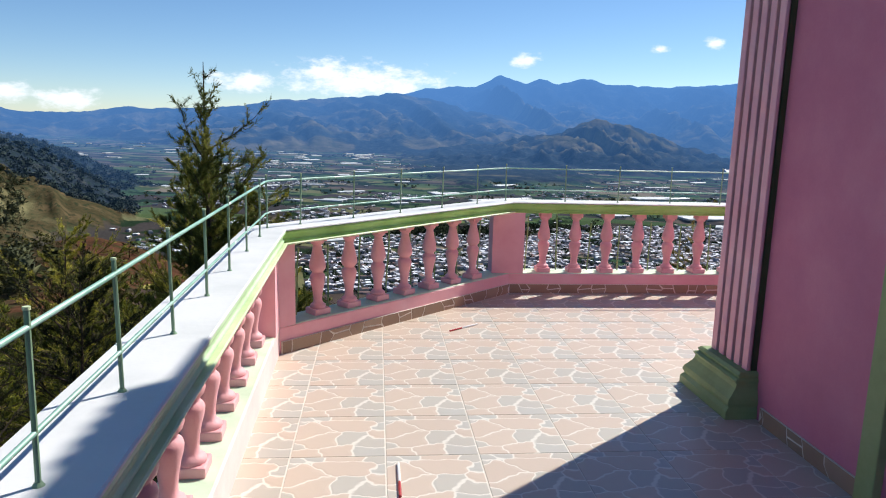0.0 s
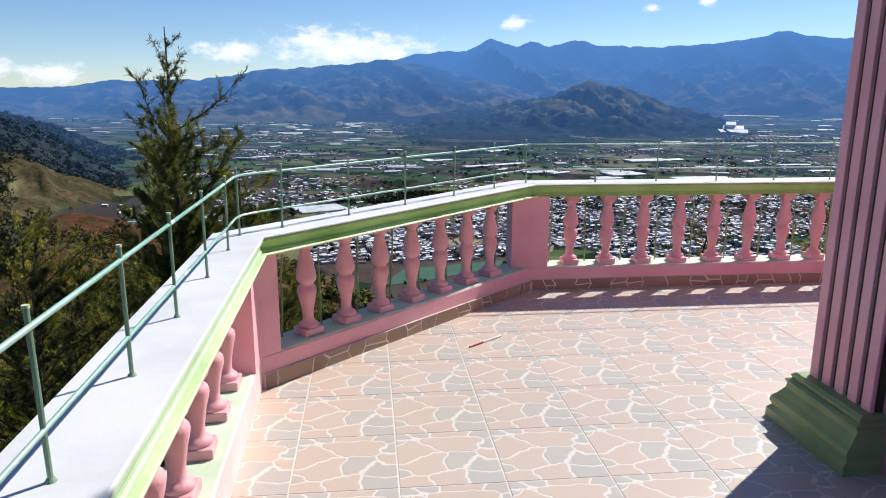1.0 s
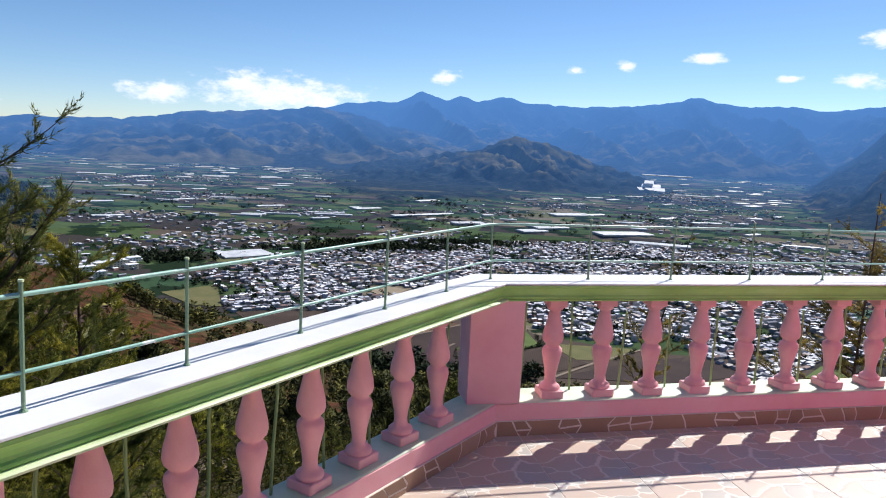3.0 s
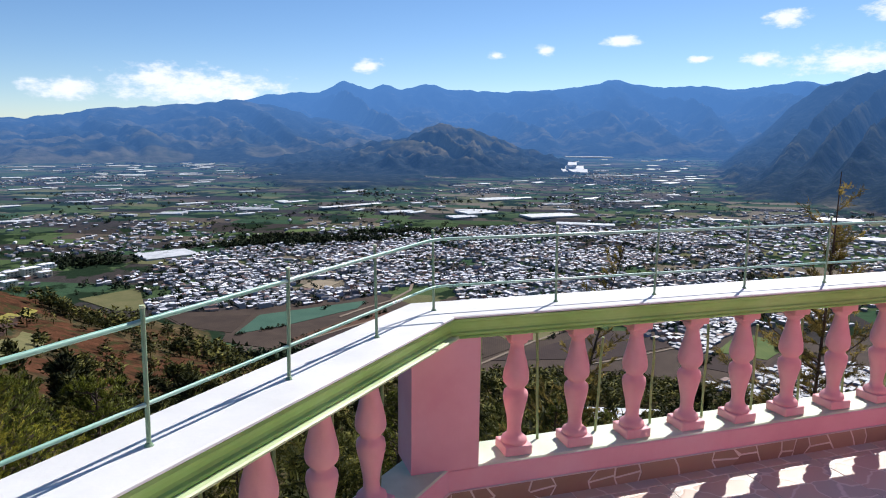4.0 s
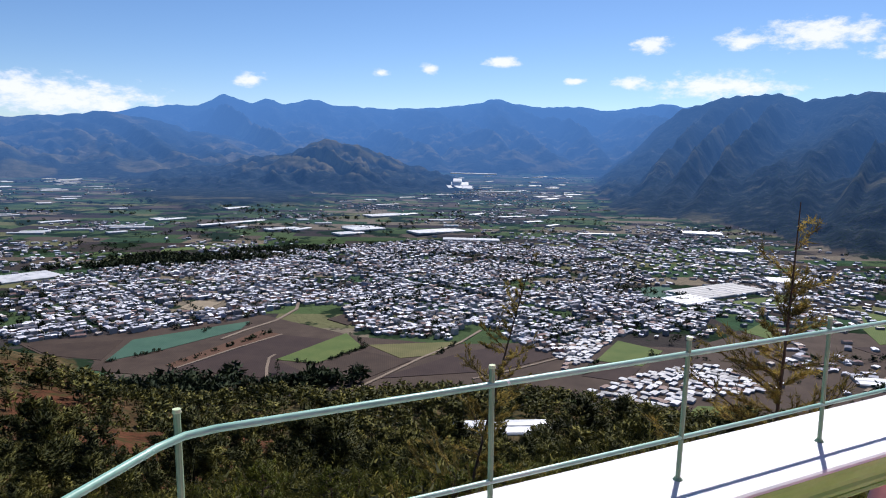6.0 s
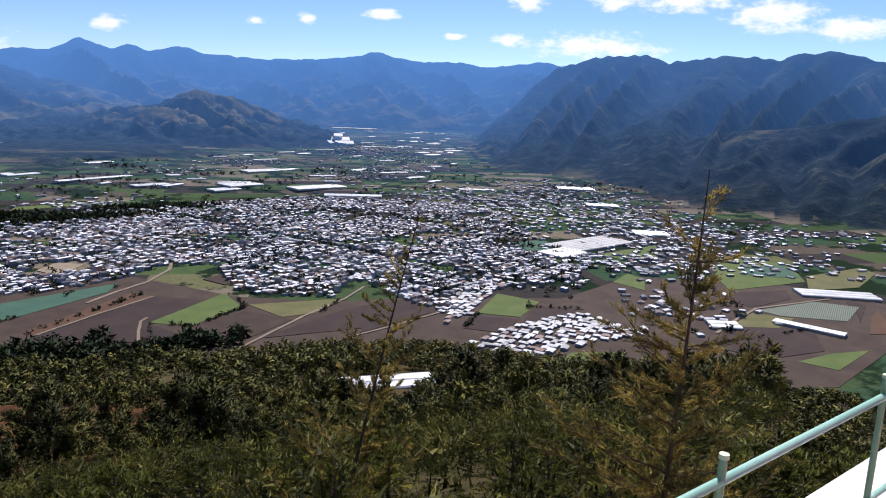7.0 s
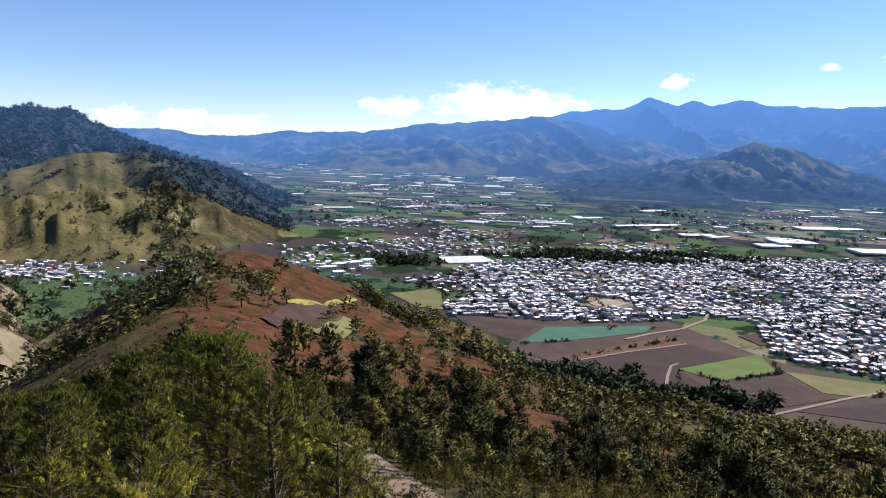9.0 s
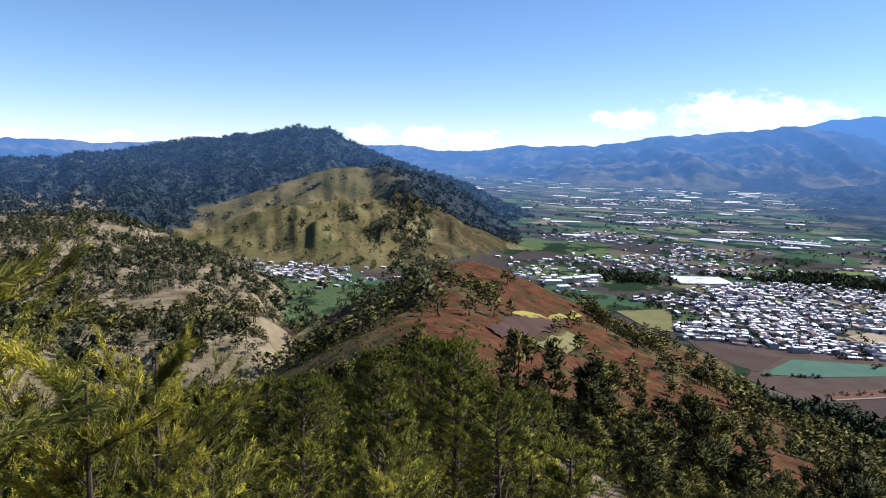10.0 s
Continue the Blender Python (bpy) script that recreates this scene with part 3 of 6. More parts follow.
def on_m(s, o=0.0):
    p = Vector(A) + MDIR * s
    return (p.x + o * 0.7071, p.y - o * 0.7071)


def on_l(s, o=0.0):
    p = Vector(B) + LDIR * s
    return (p.x + o * -LDIR.y, p.y + o * LDIR.x)


# the wall below the coping is set back a little, most at the corner B
B_LOW = (-2.155, -2.01)
LOW_PLAN = [(-1.95, -11.0), B_LOW, A, R_END]
MLOW = (Vector(B_LOW) - Vector(A)).normalized()
LLOW = (Vector(LOW_PLAN[0]) - Vector(B_LOW)).normalized()


def low_m(s, o=0.0):
    return (MLOW.x * s - o * MLOW.y, MLOW.y * s + o * MLOW.x)


def low_l(s, o=0.0):
    p = Vector(B_LOW) + LLOW * s
    return (p.x - o * LLOW.y, p.y + o * LLOW.x)


balustrade = thing("balustrade", "pink balustrade with turned balusters and white coping", "balustrade")
bm = bmesh.new()
sweep(bm, PATH_PLAN, [(-0.165, 0.92), (-0.165, 0.945), (-0.16, 0.95), (0.128, 0.951), (0.134, 0.947), (0.135, 0.940), (0.12, 0.9365), (-0.12, 0.9365)])
part("coping", bm, M_WHITE, balustrade, "white painted coping slab")
bm = bmesh.new()
sweep(bm, PATH_PLAN, [(-0.14, 0.852), (-0.14, 0.935), (0.131, 0.9355), (0.132, 0.924), (0.124, 0.918), (0.117, 0.903), (0.112, 0.886), (0.113, 0.874), (0.121, 0.868), (0.123, 0.860), (0.116, 0.852)])
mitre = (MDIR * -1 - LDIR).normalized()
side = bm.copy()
# split at the mitre: the side run has sunlight put into its colour
for piece, mat, lab, outer in ((bm, M_GREEN, "green concave moulding", False), (side, M_SUNGREEN, "green moulding coloured pale where sunlit", True)):
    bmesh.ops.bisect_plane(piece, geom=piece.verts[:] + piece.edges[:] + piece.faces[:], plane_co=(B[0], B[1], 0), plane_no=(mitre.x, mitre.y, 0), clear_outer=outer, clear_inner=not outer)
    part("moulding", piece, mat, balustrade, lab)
bm = bmesh.new()
sweep(bm, [L_END, B, on_m(-0.03)], [(-0.10, 0.838), (-0.10, 0.8515), (0.142, 0.8525), (0.148, 0.848), (0.146, 0.840), (0.13, 0.836)])
part("lip", bm, M_LIP, balustrade, "pale green lip")
bm = bmesh.new()
sweep(bm, [(0.0, 0.0), R_END], [(-0.10, 0.839), (-0.10, 0.8515), (0.120, 0.8515), (0.125, 0.846), (0.12, 0.839)])
part("lip", bm, M_GREEN, balustrade, "green lip")
bm = bmesh.new()
sweep(bm, LOW_PLAN, [(-0.13, -0.3), (-0.13, 0.20), (0.112, 0.20), (0.118, 0.194), (0.118, -0.02)])
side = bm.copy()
# the side run gets the pink with sunlight in its colour
for piece, mat, lab, outer in ((bm, M_PINK, "pink plinth rail", False), (side, M_SUNPINK, "pink plinth rail coloured pale where sunlit", True)):
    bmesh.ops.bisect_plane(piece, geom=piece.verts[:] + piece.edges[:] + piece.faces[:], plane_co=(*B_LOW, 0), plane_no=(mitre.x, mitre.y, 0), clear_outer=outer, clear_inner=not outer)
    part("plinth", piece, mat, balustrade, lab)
bm = bmesh.new()
sweep(bm, LOW_PLAN, [(-0.126, 0.2), (-0.122, 0.208), (0.108, 0.209), (0.114, 0.203), (0.114, 0.2)])
part("ledge", bm, M_LEDGE, balustrade, "pale green painted ledge")
for path in ([(-0.14, 0.0), (0.19, 0.0)], [low_l(0.30), B_LOW, low_m(2.75)], [(5.9, 0), R_END]):
    bm = bmesh.new()
    sweep(bm, path, [(-0.12, 0.205), (-0.12, 0.84), (0.124, 0.84), (0.124, 0.205)])
    part("pillar", bm, M_PINK, balustrade)

# one baluster, turned, on a square foot
bm = bmesh.new()
prof = [(0.045, 0.060), (0.055, 0.066), (0.072, 0.062), (0.083, 0.048), (0.095, 0.037), (0.125, 0.034), (0.17, 0.039), (0.22, 0.049), (0.265, 0.059), (0.29, 0.0625),
        (0.31, 0.059), (0.322, 0.047), (0.332, 0.0415), (0.342, 0.048), (0.356, 0.060), (0.378, 0.0655), (0.41, 0.063), (0.455, 0.052), (0.50, 0.041), (0.535, 0.0345), (0.552, 0.034), (0.56, 0.046), (0.572, 0.053), (0.584, 0.054)]
SEG = 18
vr = [[bm.verts.new((r * math.cos(2 * math.pi * k / SEG) * (1 + 0.02 * math.sin(5 * z / 0.1 + k)), r * math.sin(2 * math.pi * k / SEG), z)) for k in range(SEG)] for z, r in prof]
for a_, b_ in zip(vr, vr[1:]):
    for k in range(SEG):
        bm.faces.new((a_[k], a_[(k + 1) % SEG], b_[(k + 1) % SEG], b_[k]))
for f in bm.faces:
    f.smooth = True
block(bm, -0.072, 0.072, -0.072, 0.072, 0.0, 0.05, 0.008)
block(bm, -0.058, 0.058, -0.058, 0.058, 0.58, 0.632, 0.008)
first = part("baluster", bm, M_BALUSTER, balustrade)
BAL = first.data
ROD_H = 0.50
bm = bmesh.new()
tube(bm, [(0, 0, 0), (0.003, 0, 0.2), (-0.002, 0.003, 0.38), (0.004, 0, ROD_H)], 0.0072, 7)
rod0 = part("rod", bm, M_ROD, balustrade)
spots, rods = [], []
for k in range(17):
    spots.append((0.42 + 0.339 * k, -0.01, 0))
    rods.append((0.42 + 0.339 * (k - 0.5), 0.07))
for k in range(7):
    spots.append((*low_m(0.51 + 0.322 * k, 0.0), 43))
    rods.append(low_m(0.51 + 0.322 * (k - 0.5), -0.07))
rods.append(low_m(0.51 + 0.322 * 6.5, -0.07))
for k in range(24):
    spots.append((*on_l(0.36 + 0.346 * k, -0.06), 1))
    rods.append(on_l(0.36 + 0.346 * (k + 0.5), -0.10))
for k, (x, y, ang) in enumerate(spots):
    m = pose(x, y, 0.207, random.uniform(-0.6, 0.6), random.uniform(-0.6, 0.6), ang + random.uniform(-4, 4))
    if k == 0:
        first.matrix_basis = m
    else:
        share("baluster", BAL, balustrade, m)
for k, (x, y) in enumerate(rods):
    m = pose(x, y, 0.205, random.uniform(-2.5, 2.5), random.uniform(-2.5, 2.5), random.uniform(0, 360)) @ Matrix.Diagonal((1, 1, random.uniform(0.95, 1.2), 1))
    if k == 0:
        rod0.matrix_basis = m
    else:
        share("rod", rod0.data, balustrade, m)

# pipe railing on the coping
railing = thing("pipe_railing", "green painted iron pipe railing on white coping", "railing", at=(0, 0, 0.95))
RZ = 0.335
corner_L, corner_R = on_l(9.0), (6.4, 0.0)


def rail_path(z, end_l, end_r):
    pts = [(*end_l, z)]
    for c0, p0, p1 in ((B, on_l(0.10), on_m(2.97 - 0.10)), (A, on_m(0.06), (0.06, 0.0))):
        pts += [(*p0, z), ((p0[0] + 2 * c0[0] + p1[0]) / 4, (p0[1] + 2 * c0[1] + p1[1]) / 4, z), (*p1, z)]
    pts.append((*end_r, z))
    return pts


bm = bmesh.new()
tube(bm, rail_path(RZ, corner_L, corner_R), 0.0072, 10)
part("top_rail", bm, M_PIPE, railing, "worn green top pipe", True)
bm = bmesh.new()
tube(bm, rail_path(0.115, corner_L, corner_R), 0.0062, 8)
part("lower_rail", bm, M_PIPE, railing, "thin green lower pipe", True)
bm = bmesh.new()
tube(bm, [(0, 0, -0.005), (0, 0, 0.372)], 0.0062, 8)
bmesh.ops.create_cone(bm, cap_ends=True, segments=10, radius1=0.013, radius2=0.008, depth=0.008, matrix=Matrix.Translation((0, 0, 0.005)))
post0 = part("post", bm, M_POST, railing)
bm = bmesh.new()
bmesh.ops.create_cone(bm, cap_ends=True, segments=10, radius1=0.0078, radius2=0.0074, depth=0.007, matrix=Matrix.Translation((0, 0, 0.375)))
cap0 = part("cap", bm, M_LIP, post0)
pp = [(0.0, 0.0), (0.63, 0.0), (1.195, 0.0), (1.765, 0.0), (2.32, 0.0), (2.87, 0.0)] + [(2.87 + 0.56 * k, 0.0) for k in range(1, 7)]
pp += [on_m(s) for s in (0.493, 1.037, 1.60, 2.147, 2.683)] + [on_l(s) for s in (0.0, 0.376, 0.90, 1.44, 1.96, 2.505, 3.04, 3.55, 4.09, 4.62, 5.15, 5.7, 6.2, 6.7)]
for k, (x, y) in enumerate(pp):
    m = pose(x, y, 0, random.uniform(-1.2, 1.2), random.uniform(-1.2, 1.2), random.uniform(0, 90))
    if k == 0:
        post0.matrix_basis = m
    else:
        o = share("post", post0.data, railing, m)
        c = share("cap", cap0.data, o, Matrix())

# terrace body under the floor
bm = bmesh.new()
vs = [bm.verts.new((x, y, -0.0025)) for x, y in (low_l(8.9, 0.02), B_LOW, A, (6.4, -0.05), (6.4, -11))]
f = bm.faces.new(vs)
ex = bmesh.ops.extrude_face_region(bm, geom=[f])
for v in ex["geom"]:
    if isinstance(v, bmesh.types.BMVert):
        v.co.z = -6.0
tagged(part("floor_slab", bm, M_GROUT), "cream grout bed under terrace tiles", "floor", kind="structure")

# house corner: wall, fluted column, door frame
HOUSE_Z = 4.70
bm = bmesh.new()
block(bm, 0.97, 6.4, -11.0, -2.92, -0.02, HOUSE_Z)
tagged(part("wall_house", bm, M_WALL), "plain pink plastered house wall", "wall", kind="structure")
column = thing("column", "pink fluted column on a green moulded base", "column", at=(1.15, -3.02, 0))
X0, X1, Y0, Y1 = 0.905, 1.36, -3.25, -2.80


def local(bm):
    bmesh.ops.translate(bm, verts=bm.verts, vec=(-1.15, 3.02, 0))
    return bm


bm = bmesh.new()
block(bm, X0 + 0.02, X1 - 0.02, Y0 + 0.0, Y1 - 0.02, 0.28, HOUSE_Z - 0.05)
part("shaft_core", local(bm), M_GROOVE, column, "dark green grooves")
ribs = 5
gw = 0.034
rw = (Y1 - Y0 - 4 * gw) / 5
for k in range(ribs):
    y0 = Y0 + k * (rw + gw)
    bm = bmesh.new()
    block(bm, X0, X0 + 0.03, y0, y0 + rw, 0.28, HOUSE_Z - 0.05, 0.004)
    part("rib", local(bm), M_PINK, column)
    x0 = X0 + 0.004 + k * (rw + gw)
    if k:
        bm = bmesh.new()
        block(bm, x0, x0 + rw, Y1 - 0.03, Y1, 0.28, HOUSE_Z - 0.05, 0.004)
        part("rib", local(bm), M_PINK, column)
bm = bmesh.new()
prof = [(0.0, 0.0), (0.135, 0.0), (0.135, 0.05), (0.115, 0.075), (0.126, 0.10), (0.12, 0.125), (0.10, 0.15), (0.075, 0.19), (0.07, 0.215), (0.082, 0.235), (0.07, 0.245), (0.055, 0.25), (0.062, 0.268), (0.045, 0.285), (0.0, 0.29)]
rg = []
for o, z in prof:
    rg.append([bm.verts.new(p) for p in ((X0 - o, Y0 - o * 0.4, z), (X1, Y0 - o * 0.4, z), (X1, Y1 + o, z), (X0 - o, Y1 + o, z))])
for a_, b_ in zip(rg, rg[1:]):
    for k in range(4):
        bm.faces.new((a_[k], a_[(k + 1) % 4], b_[(k + 1) % 4], b_[k]))
bm.faces.new(rg[0])
bm.faces.new(rg[-1])
part("base", local(bm), M_BASEGREEN, column, "olive green moulded base")
for o, z0, z1 in ((0.06, 3.75, 3.85), (0.14, 3.85, 4.05), (0.22, 4.05, 4.25)):
    bm = bmesh.new()
    block(bm, X0 - o, X1, Y0 - o, Y1 + o, z0, z1, 0.02)
    part("capital_step", local(bm), M_BASEGREEN, column)
bm = bmesh.new()
block(bm, 0.925, 1.0, -4.34, -4.22, 0.0, 2.2, 0.006)
block(bm, 0.925, 1.0, -5.40, -5.28, 0.0, 2.2, 0.006)
block(bm, 0.925, 1.0, -5.40, -4.22, 2.2, 2.32, 0.006)
tagged(part("door_frame", bm, M_BASEGREEN), "dark green wooden door frame in pink wall", "door frame", kind="structure")


# ---- small things on the floor ----
def stick(p, q, w):
    p, q = Vector(p), Vector(q)
    d = (q - p).normalized()
    o = thing("marker_stick", "slim red and white stick lying on tiles", "stick", "sticks", at=(p.x, p.y, 0.0))
    for nm, a_, b_, mat in (("red_end", 0.0, 0.42, M_RED), ("white_end", 0.42, 1.0, M_STICKWHITE)):
        bm = bmesh.new()
        u, v = (q - p) * a_, (q - p) * b_
        tube(bm, [(u.x, u.y, 0.008), ((u.x + v.x) / 2, (u.y + v.y) / 2, 0.008), (v.x, v.y, 0.008)], [w * 0.9, w, w * 0.8], 8)
        part(nm, bm, mat, o)


M_RED = paint("red_plastic", (0.45, 0.03, 0.03), (0.3, 0.02, 0.02), (0.5, 0.08, 0.06), 0.4)
M_STICKWHITE = paint("white_plastic", (0.75, 0.75, 0.74), (0.6, 0.6, 0.6), (0.8, 0.8, 0.8), 0.4)
stick((-0.71, -1.50, 0), (-0.45, -1.30, 0), 0.008)
stick((-1.21, -4.10, 0), (-1.21, -3.78, 0), 0.008)

# ---- planting ----
def leaf_material(name, dark, mid, light, rough=0.6, thin=0.35, tuft=0.35, air=False):
    m, nt, b = material(name, rough, 0.0, 0.12)
    oi = nt.nodes.new("ShaderNodeObjectInfo")
    r = mth(nt, "ADD", mth(nt, "MULTIPLY", island(nt), 0.35), mth(nt, "MULTIPLY", oi.outputs["Random"], 0.15))
    r = mth(nt, "ADD", r, mth(nt, "MULTIPLY", step(nt, noise_tex(nt, coords(nt), tuft, 4, 0.65), 0.42, 0.62), 0.5))
    c = ramp(nt, r, [(0.05, dark), (0.45, mid), (0.88, light)])
    link(nt, c, b.inputs["Base Color"])
    tr = nt.nodes.new("ShaderNodeBsdfTranslucent")
    link(nt, c, tr.inputs["Color"])
    mx = nt.nodes.new("ShaderNodeMixShader")
    mx.inputs[0].default_value = thin
    link(nt, b.outputs[0], mx.inputs[1])
    link(nt, tr.outputs[0], mx.inputs[2])
    link(nt, mx.outputs[0], nt.nodes["Material Output"].inputs["Surface"])
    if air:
        paint_haze(nt, mx.outputs[0])
    return m


def bark_material(name, dark, light):
    m, nt, b = material(name, 0.85, 0.0, 0.2)
    v = coords(nt, "Object", (9, 9, 2.5))
    n = noise_tex(nt, v, 4, 5, 0.65)
    link(nt, ramp(nt, n, [(0.3, dark), (0.7, light)]), b.inputs["Base Color"])
    bump(nt, b, n, 0.7, 0.01)
    return m


M_BARK = bark_material("grey_brown_bark", (0.035, 0.024, 0.017), (0.12, 0.085, 0.06))
M_PINE = leaf_material("pine_needles", (0.007, 0.010, 0.004), (0.052, 0.057, 0.017), (0.19, 0.175, 0.042), 0.75, 0.14, 0.12)
M_PINE_NEAR = leaf_material("fresh_pine_needles", (0.013, 0.018, 0.004), (0.135, 0.153, 0.018), (0.57, 0.52, 0.06), 0.55, 0.3, 1.6)
M_SCRUB = leaf_material("dark_scrub_leaves", (0.010, 0.012, 0.004), (0.070, 0.074, 0.018), (0.20, 0.18, 0.04), 0.7, 0.3, 0.5)
M_HILL = leaf_material("hill_pine_leaves", (0.032, 0.040, 0.024), (0.076, 0.086, 0.045), (0.15, 0.15, 0.07), 0.8, 0.2, 0.05)
M_CEDAR = leaf_material("dark_cedar_sprays", (0.040, 0.055, 0.016), (0.125, 0.145, 0.034), (0.27, 0.26, 0.06), 0.6, 0.4, 2.5)
# darker copy of the cedar sprays, shade put into the leaf colour
M_SHADECEDAR = leaf_material("shaded_cedar_sprays", (0.008, 0.011, 0.004), (0.032, 0.038, 0.011), (0.11, 0.11, 0.028), 0.7, 0.15, 2.5)
M_GOLD = leaf_material("yellow_brown_sprays", (0.06, 0.05, 0.014), (0.20, 0.15, 0.038), (0.52, 0.39, 0.10), 0.5, 0.5, 3.0)
M_LIME = leaf_material("yellow_green_sprays", (0.030, 0.036, 0.006), (0.20, 0.20, 0.026), (0.62, 0.54, 0.08), 0.5, 0.4, 3.0)
M_WOODS = leaf_material("woodland_leaves", (0.012, 0.020, 0.012), (0.028, 0.042, 0.022), (0.055, 0.066, 0.034), 0.85, 0.1)
# bluish haze in the leaf colours, with haze emission on top
M_FARWOODS = leaf_material("hazed_woodland_leaves", (0.020, 0.034, 0.030), (0.040, 0.058, 0.050), (0.068, 0.086, 0.064), 0.9, 0.1, 0.02, True)

rng = np.random.default_rng(11)


def blades(centres, axis, n, length, width, spread):
    """Thin leaf triangles that spring from each centre along its axis."""
    k = len(centres) * n
    c = np.repeat(centres, n, 0) + rng.normal(0, spread * 0.25, (k, 3))
    d = np.repeat(axis, n, 0) + rng.normal(0, 0.55, (k, 3))
    d /= np.linalg.norm(d, axis=1, keepdims=True) + 1e-9
    s = np.cross(d, rng.normal(0, 1, (k, 3)))
    s /= np.linalg.norm(s, axis=1, keepdims=True) + 1e-9
    ln = length * rng.uniform(0.6, 1.3, (k, 1))
    V = np.stack([c - s * width, c + s * width, c + d * ln], 1).reshape(-1, 3)
    return V, np.arange(k * 3).reshape(-1, 3)


def join(parts):
    V, F, o = [], [], 0
    for v, f in parts:
        V.append(v)
        F.append(f + o)
        o += len(v)
    return np.concatenate(V), np.concatenate(F)


def stem(h, r, lean=0.03, sides=4):
    a = np.arange(sides) * 2 * np.pi / sides
    top = rng.normal(0, lean, 2) * h
    v = np.concatenate([np.stack([r * np.cos(a), r * np.sin(a), np.full(sides, -0.08 * h)], 1), [[top[0], top[1], h]]])
    f = np.array([[k, (k + 1) % sides, sides] for k in range(sides)])
    return v, f


def far_pine():
    n = 58
    s = rng.uniform(0, 1, n)
    z = 0.24 + 0.74 * s
    w = 0.25 * np.clip(np.sin(np.pi * (0.16 + 0.80 * s)), 0, 1) ** 0.7 * (1.1 - 0.5 * s)
    t = rng.uniform(0, 6.283, n)
    rad = w * np.sqrt(rng.uniform(0.05, 1, n))
    c = np.stack([rad * np.cos(t), rad * np.sin(t), z], 1)
    return join([stem(0.95, 0.022, 0.02, 3), blades(c, np.stack([np.cos(t), np.sin(t), np.full(n, 0.5)], 1), 1, 0.17, 0.055, 0.05)])


def far_bush():
    n = 26
    c = rng.normal(0, 0.22, (n, 3)) * np.array([1, 1, 0.8]) + np.array([0, 0, 0.42])
    return blades(c, c - np.array([0, 0, 0.2]), 1, 0.42, 0.15, 0.1)


def mid_pine(low, full, n=104, m=11, length=0.060, width=0.011):
    """A pine with a bare lower trunk and an uneven rounded crown: limbs that end in clumps of needle tufts."""
    ps = [stem(0.97, 0.019, 0.02, 4)]
    limbs = n // 4
    ls = np.sort(rng.uniform(0, 1, limbs))
    lt = rng.uniform(0, 2 * np.pi, limbs)
    lw = full * np.clip(np.sin(np.pi * (0.20 + 0.76 * ls)), 0, 1) ** 0.6 * (1.08 - 0.40 * ls) * rng.uniform(0.7, 1.25, limbs)
    i = np.repeat(np.arange(limbs), 4)
    out = rng.uniform(0.35, 1.0, len(i))
    t = lt[i] + rng.normal(0, 0.22, len(i))
    rad = lw[i] * out
    z = low + (0.97 - low) * ls[i] + 0.30 * rad + rng.normal(0, 0.012, len(i))
    c = np.stack([rad * np.cos(t), rad * np.sin(t), z], 1)
    ax = np.stack([np.cos(t), np.sin(t), np.full(len(i), 0.9)], 1)
    ps.append(blades(c, ax, m, length, width, 0.085))
    return join(ps)


def leafy_bush(n=34, m=5, ln=0.16, wd=0.030):
    c = rng.normal(0, 0.26, (n, 3)) * np.array([1, 1, 0.7]) + np.array([0, 0, 0.42])
    ax = c - np.array([0, 0, 0.1])
    return join([stem(0.6, 0.03, 0.02, 3), blades(c, ax, m, ln, wd, 0.13)])


def crown_normals(V, middle=0.5):
    """Normals that point out of the whole crown, so that it is lit as one rounded mass."""
    n = np.stack([V[:, 0] * 3.0, V[:, 1] * 3.0, (V[:, 2] - middle) * 1.6], 1) + rng.normal(0, 0.16, V.shape)
    return n / (np.linalg.norm(n, axis=1, keepdims=True) + 1e-9)


def scatter(name, protos, x, y, z, size, wide, mat, squeezed=False):
    """One mesh of many plants, each a turned and scaled copy of a prototype."""
    Vs, Fs, As, Ns, o = [], [], [], [], 0
    which = rng.integers(0, len(protos), len(x))
    for p, (pv, pf) in enumerate(protos):
        i = np.nonzero(which == p)[0]
        if not len(i):
            continue
        t = rng.uniform(0, 2 * np.pi, len(i))
        ct, st = np.cos(t)[:, None], np.sin(t)[:, None]
        hx = (pv[None, :, 0] * ct - pv[None, :, 1] * st) * (size * wide)[i][:, None] + x[i][:, None]
        hy = (pv[None, :, 0] * st + pv[None, :, 1] * ct) * (size * wide)[i][:, None] + y[i][:, None]
        hz = pv[None, :, 2] * size[i][:, None] + z[i][:, None]
        pn = crown_normals(pv)
        Ns.append(np.stack([pn[None, :, 0] * ct - pn[None, :, 1] * st, pn[None, :, 0] * st + pn[None, :, 1] * ct, np.repeat(pn[None, :, 2], len(i), 0)], -1).reshape(-1, 3))
        V = place(hx.ravel(), hy.ravel(), hz.ravel())
        F = (pf[None] + (np.arange(len(i)) * len(pv))[:, None, None]).reshape(-1, 3) + o
        Vs.append(V)
        Fs.append(F)
        As.append(haze_share(hx.ravel(), hy.ravel()))
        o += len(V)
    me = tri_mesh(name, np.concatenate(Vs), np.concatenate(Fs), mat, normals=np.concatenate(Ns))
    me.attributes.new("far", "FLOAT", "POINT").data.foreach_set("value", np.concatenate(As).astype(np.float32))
    return new(name, me)


def sector(n, a0, a1, d0, d1):
    a = np.radians(rng.uniform(a0, a1, n))
    d = np.sqrt(rng.uniform(d0 * d0, d1 * d1, n))
    return d * np.sin(a), d * np.cos(a)


PINES = [far_pine() for _ in range(7)]
BUSHES = [far_bush() for _ in range(6)]
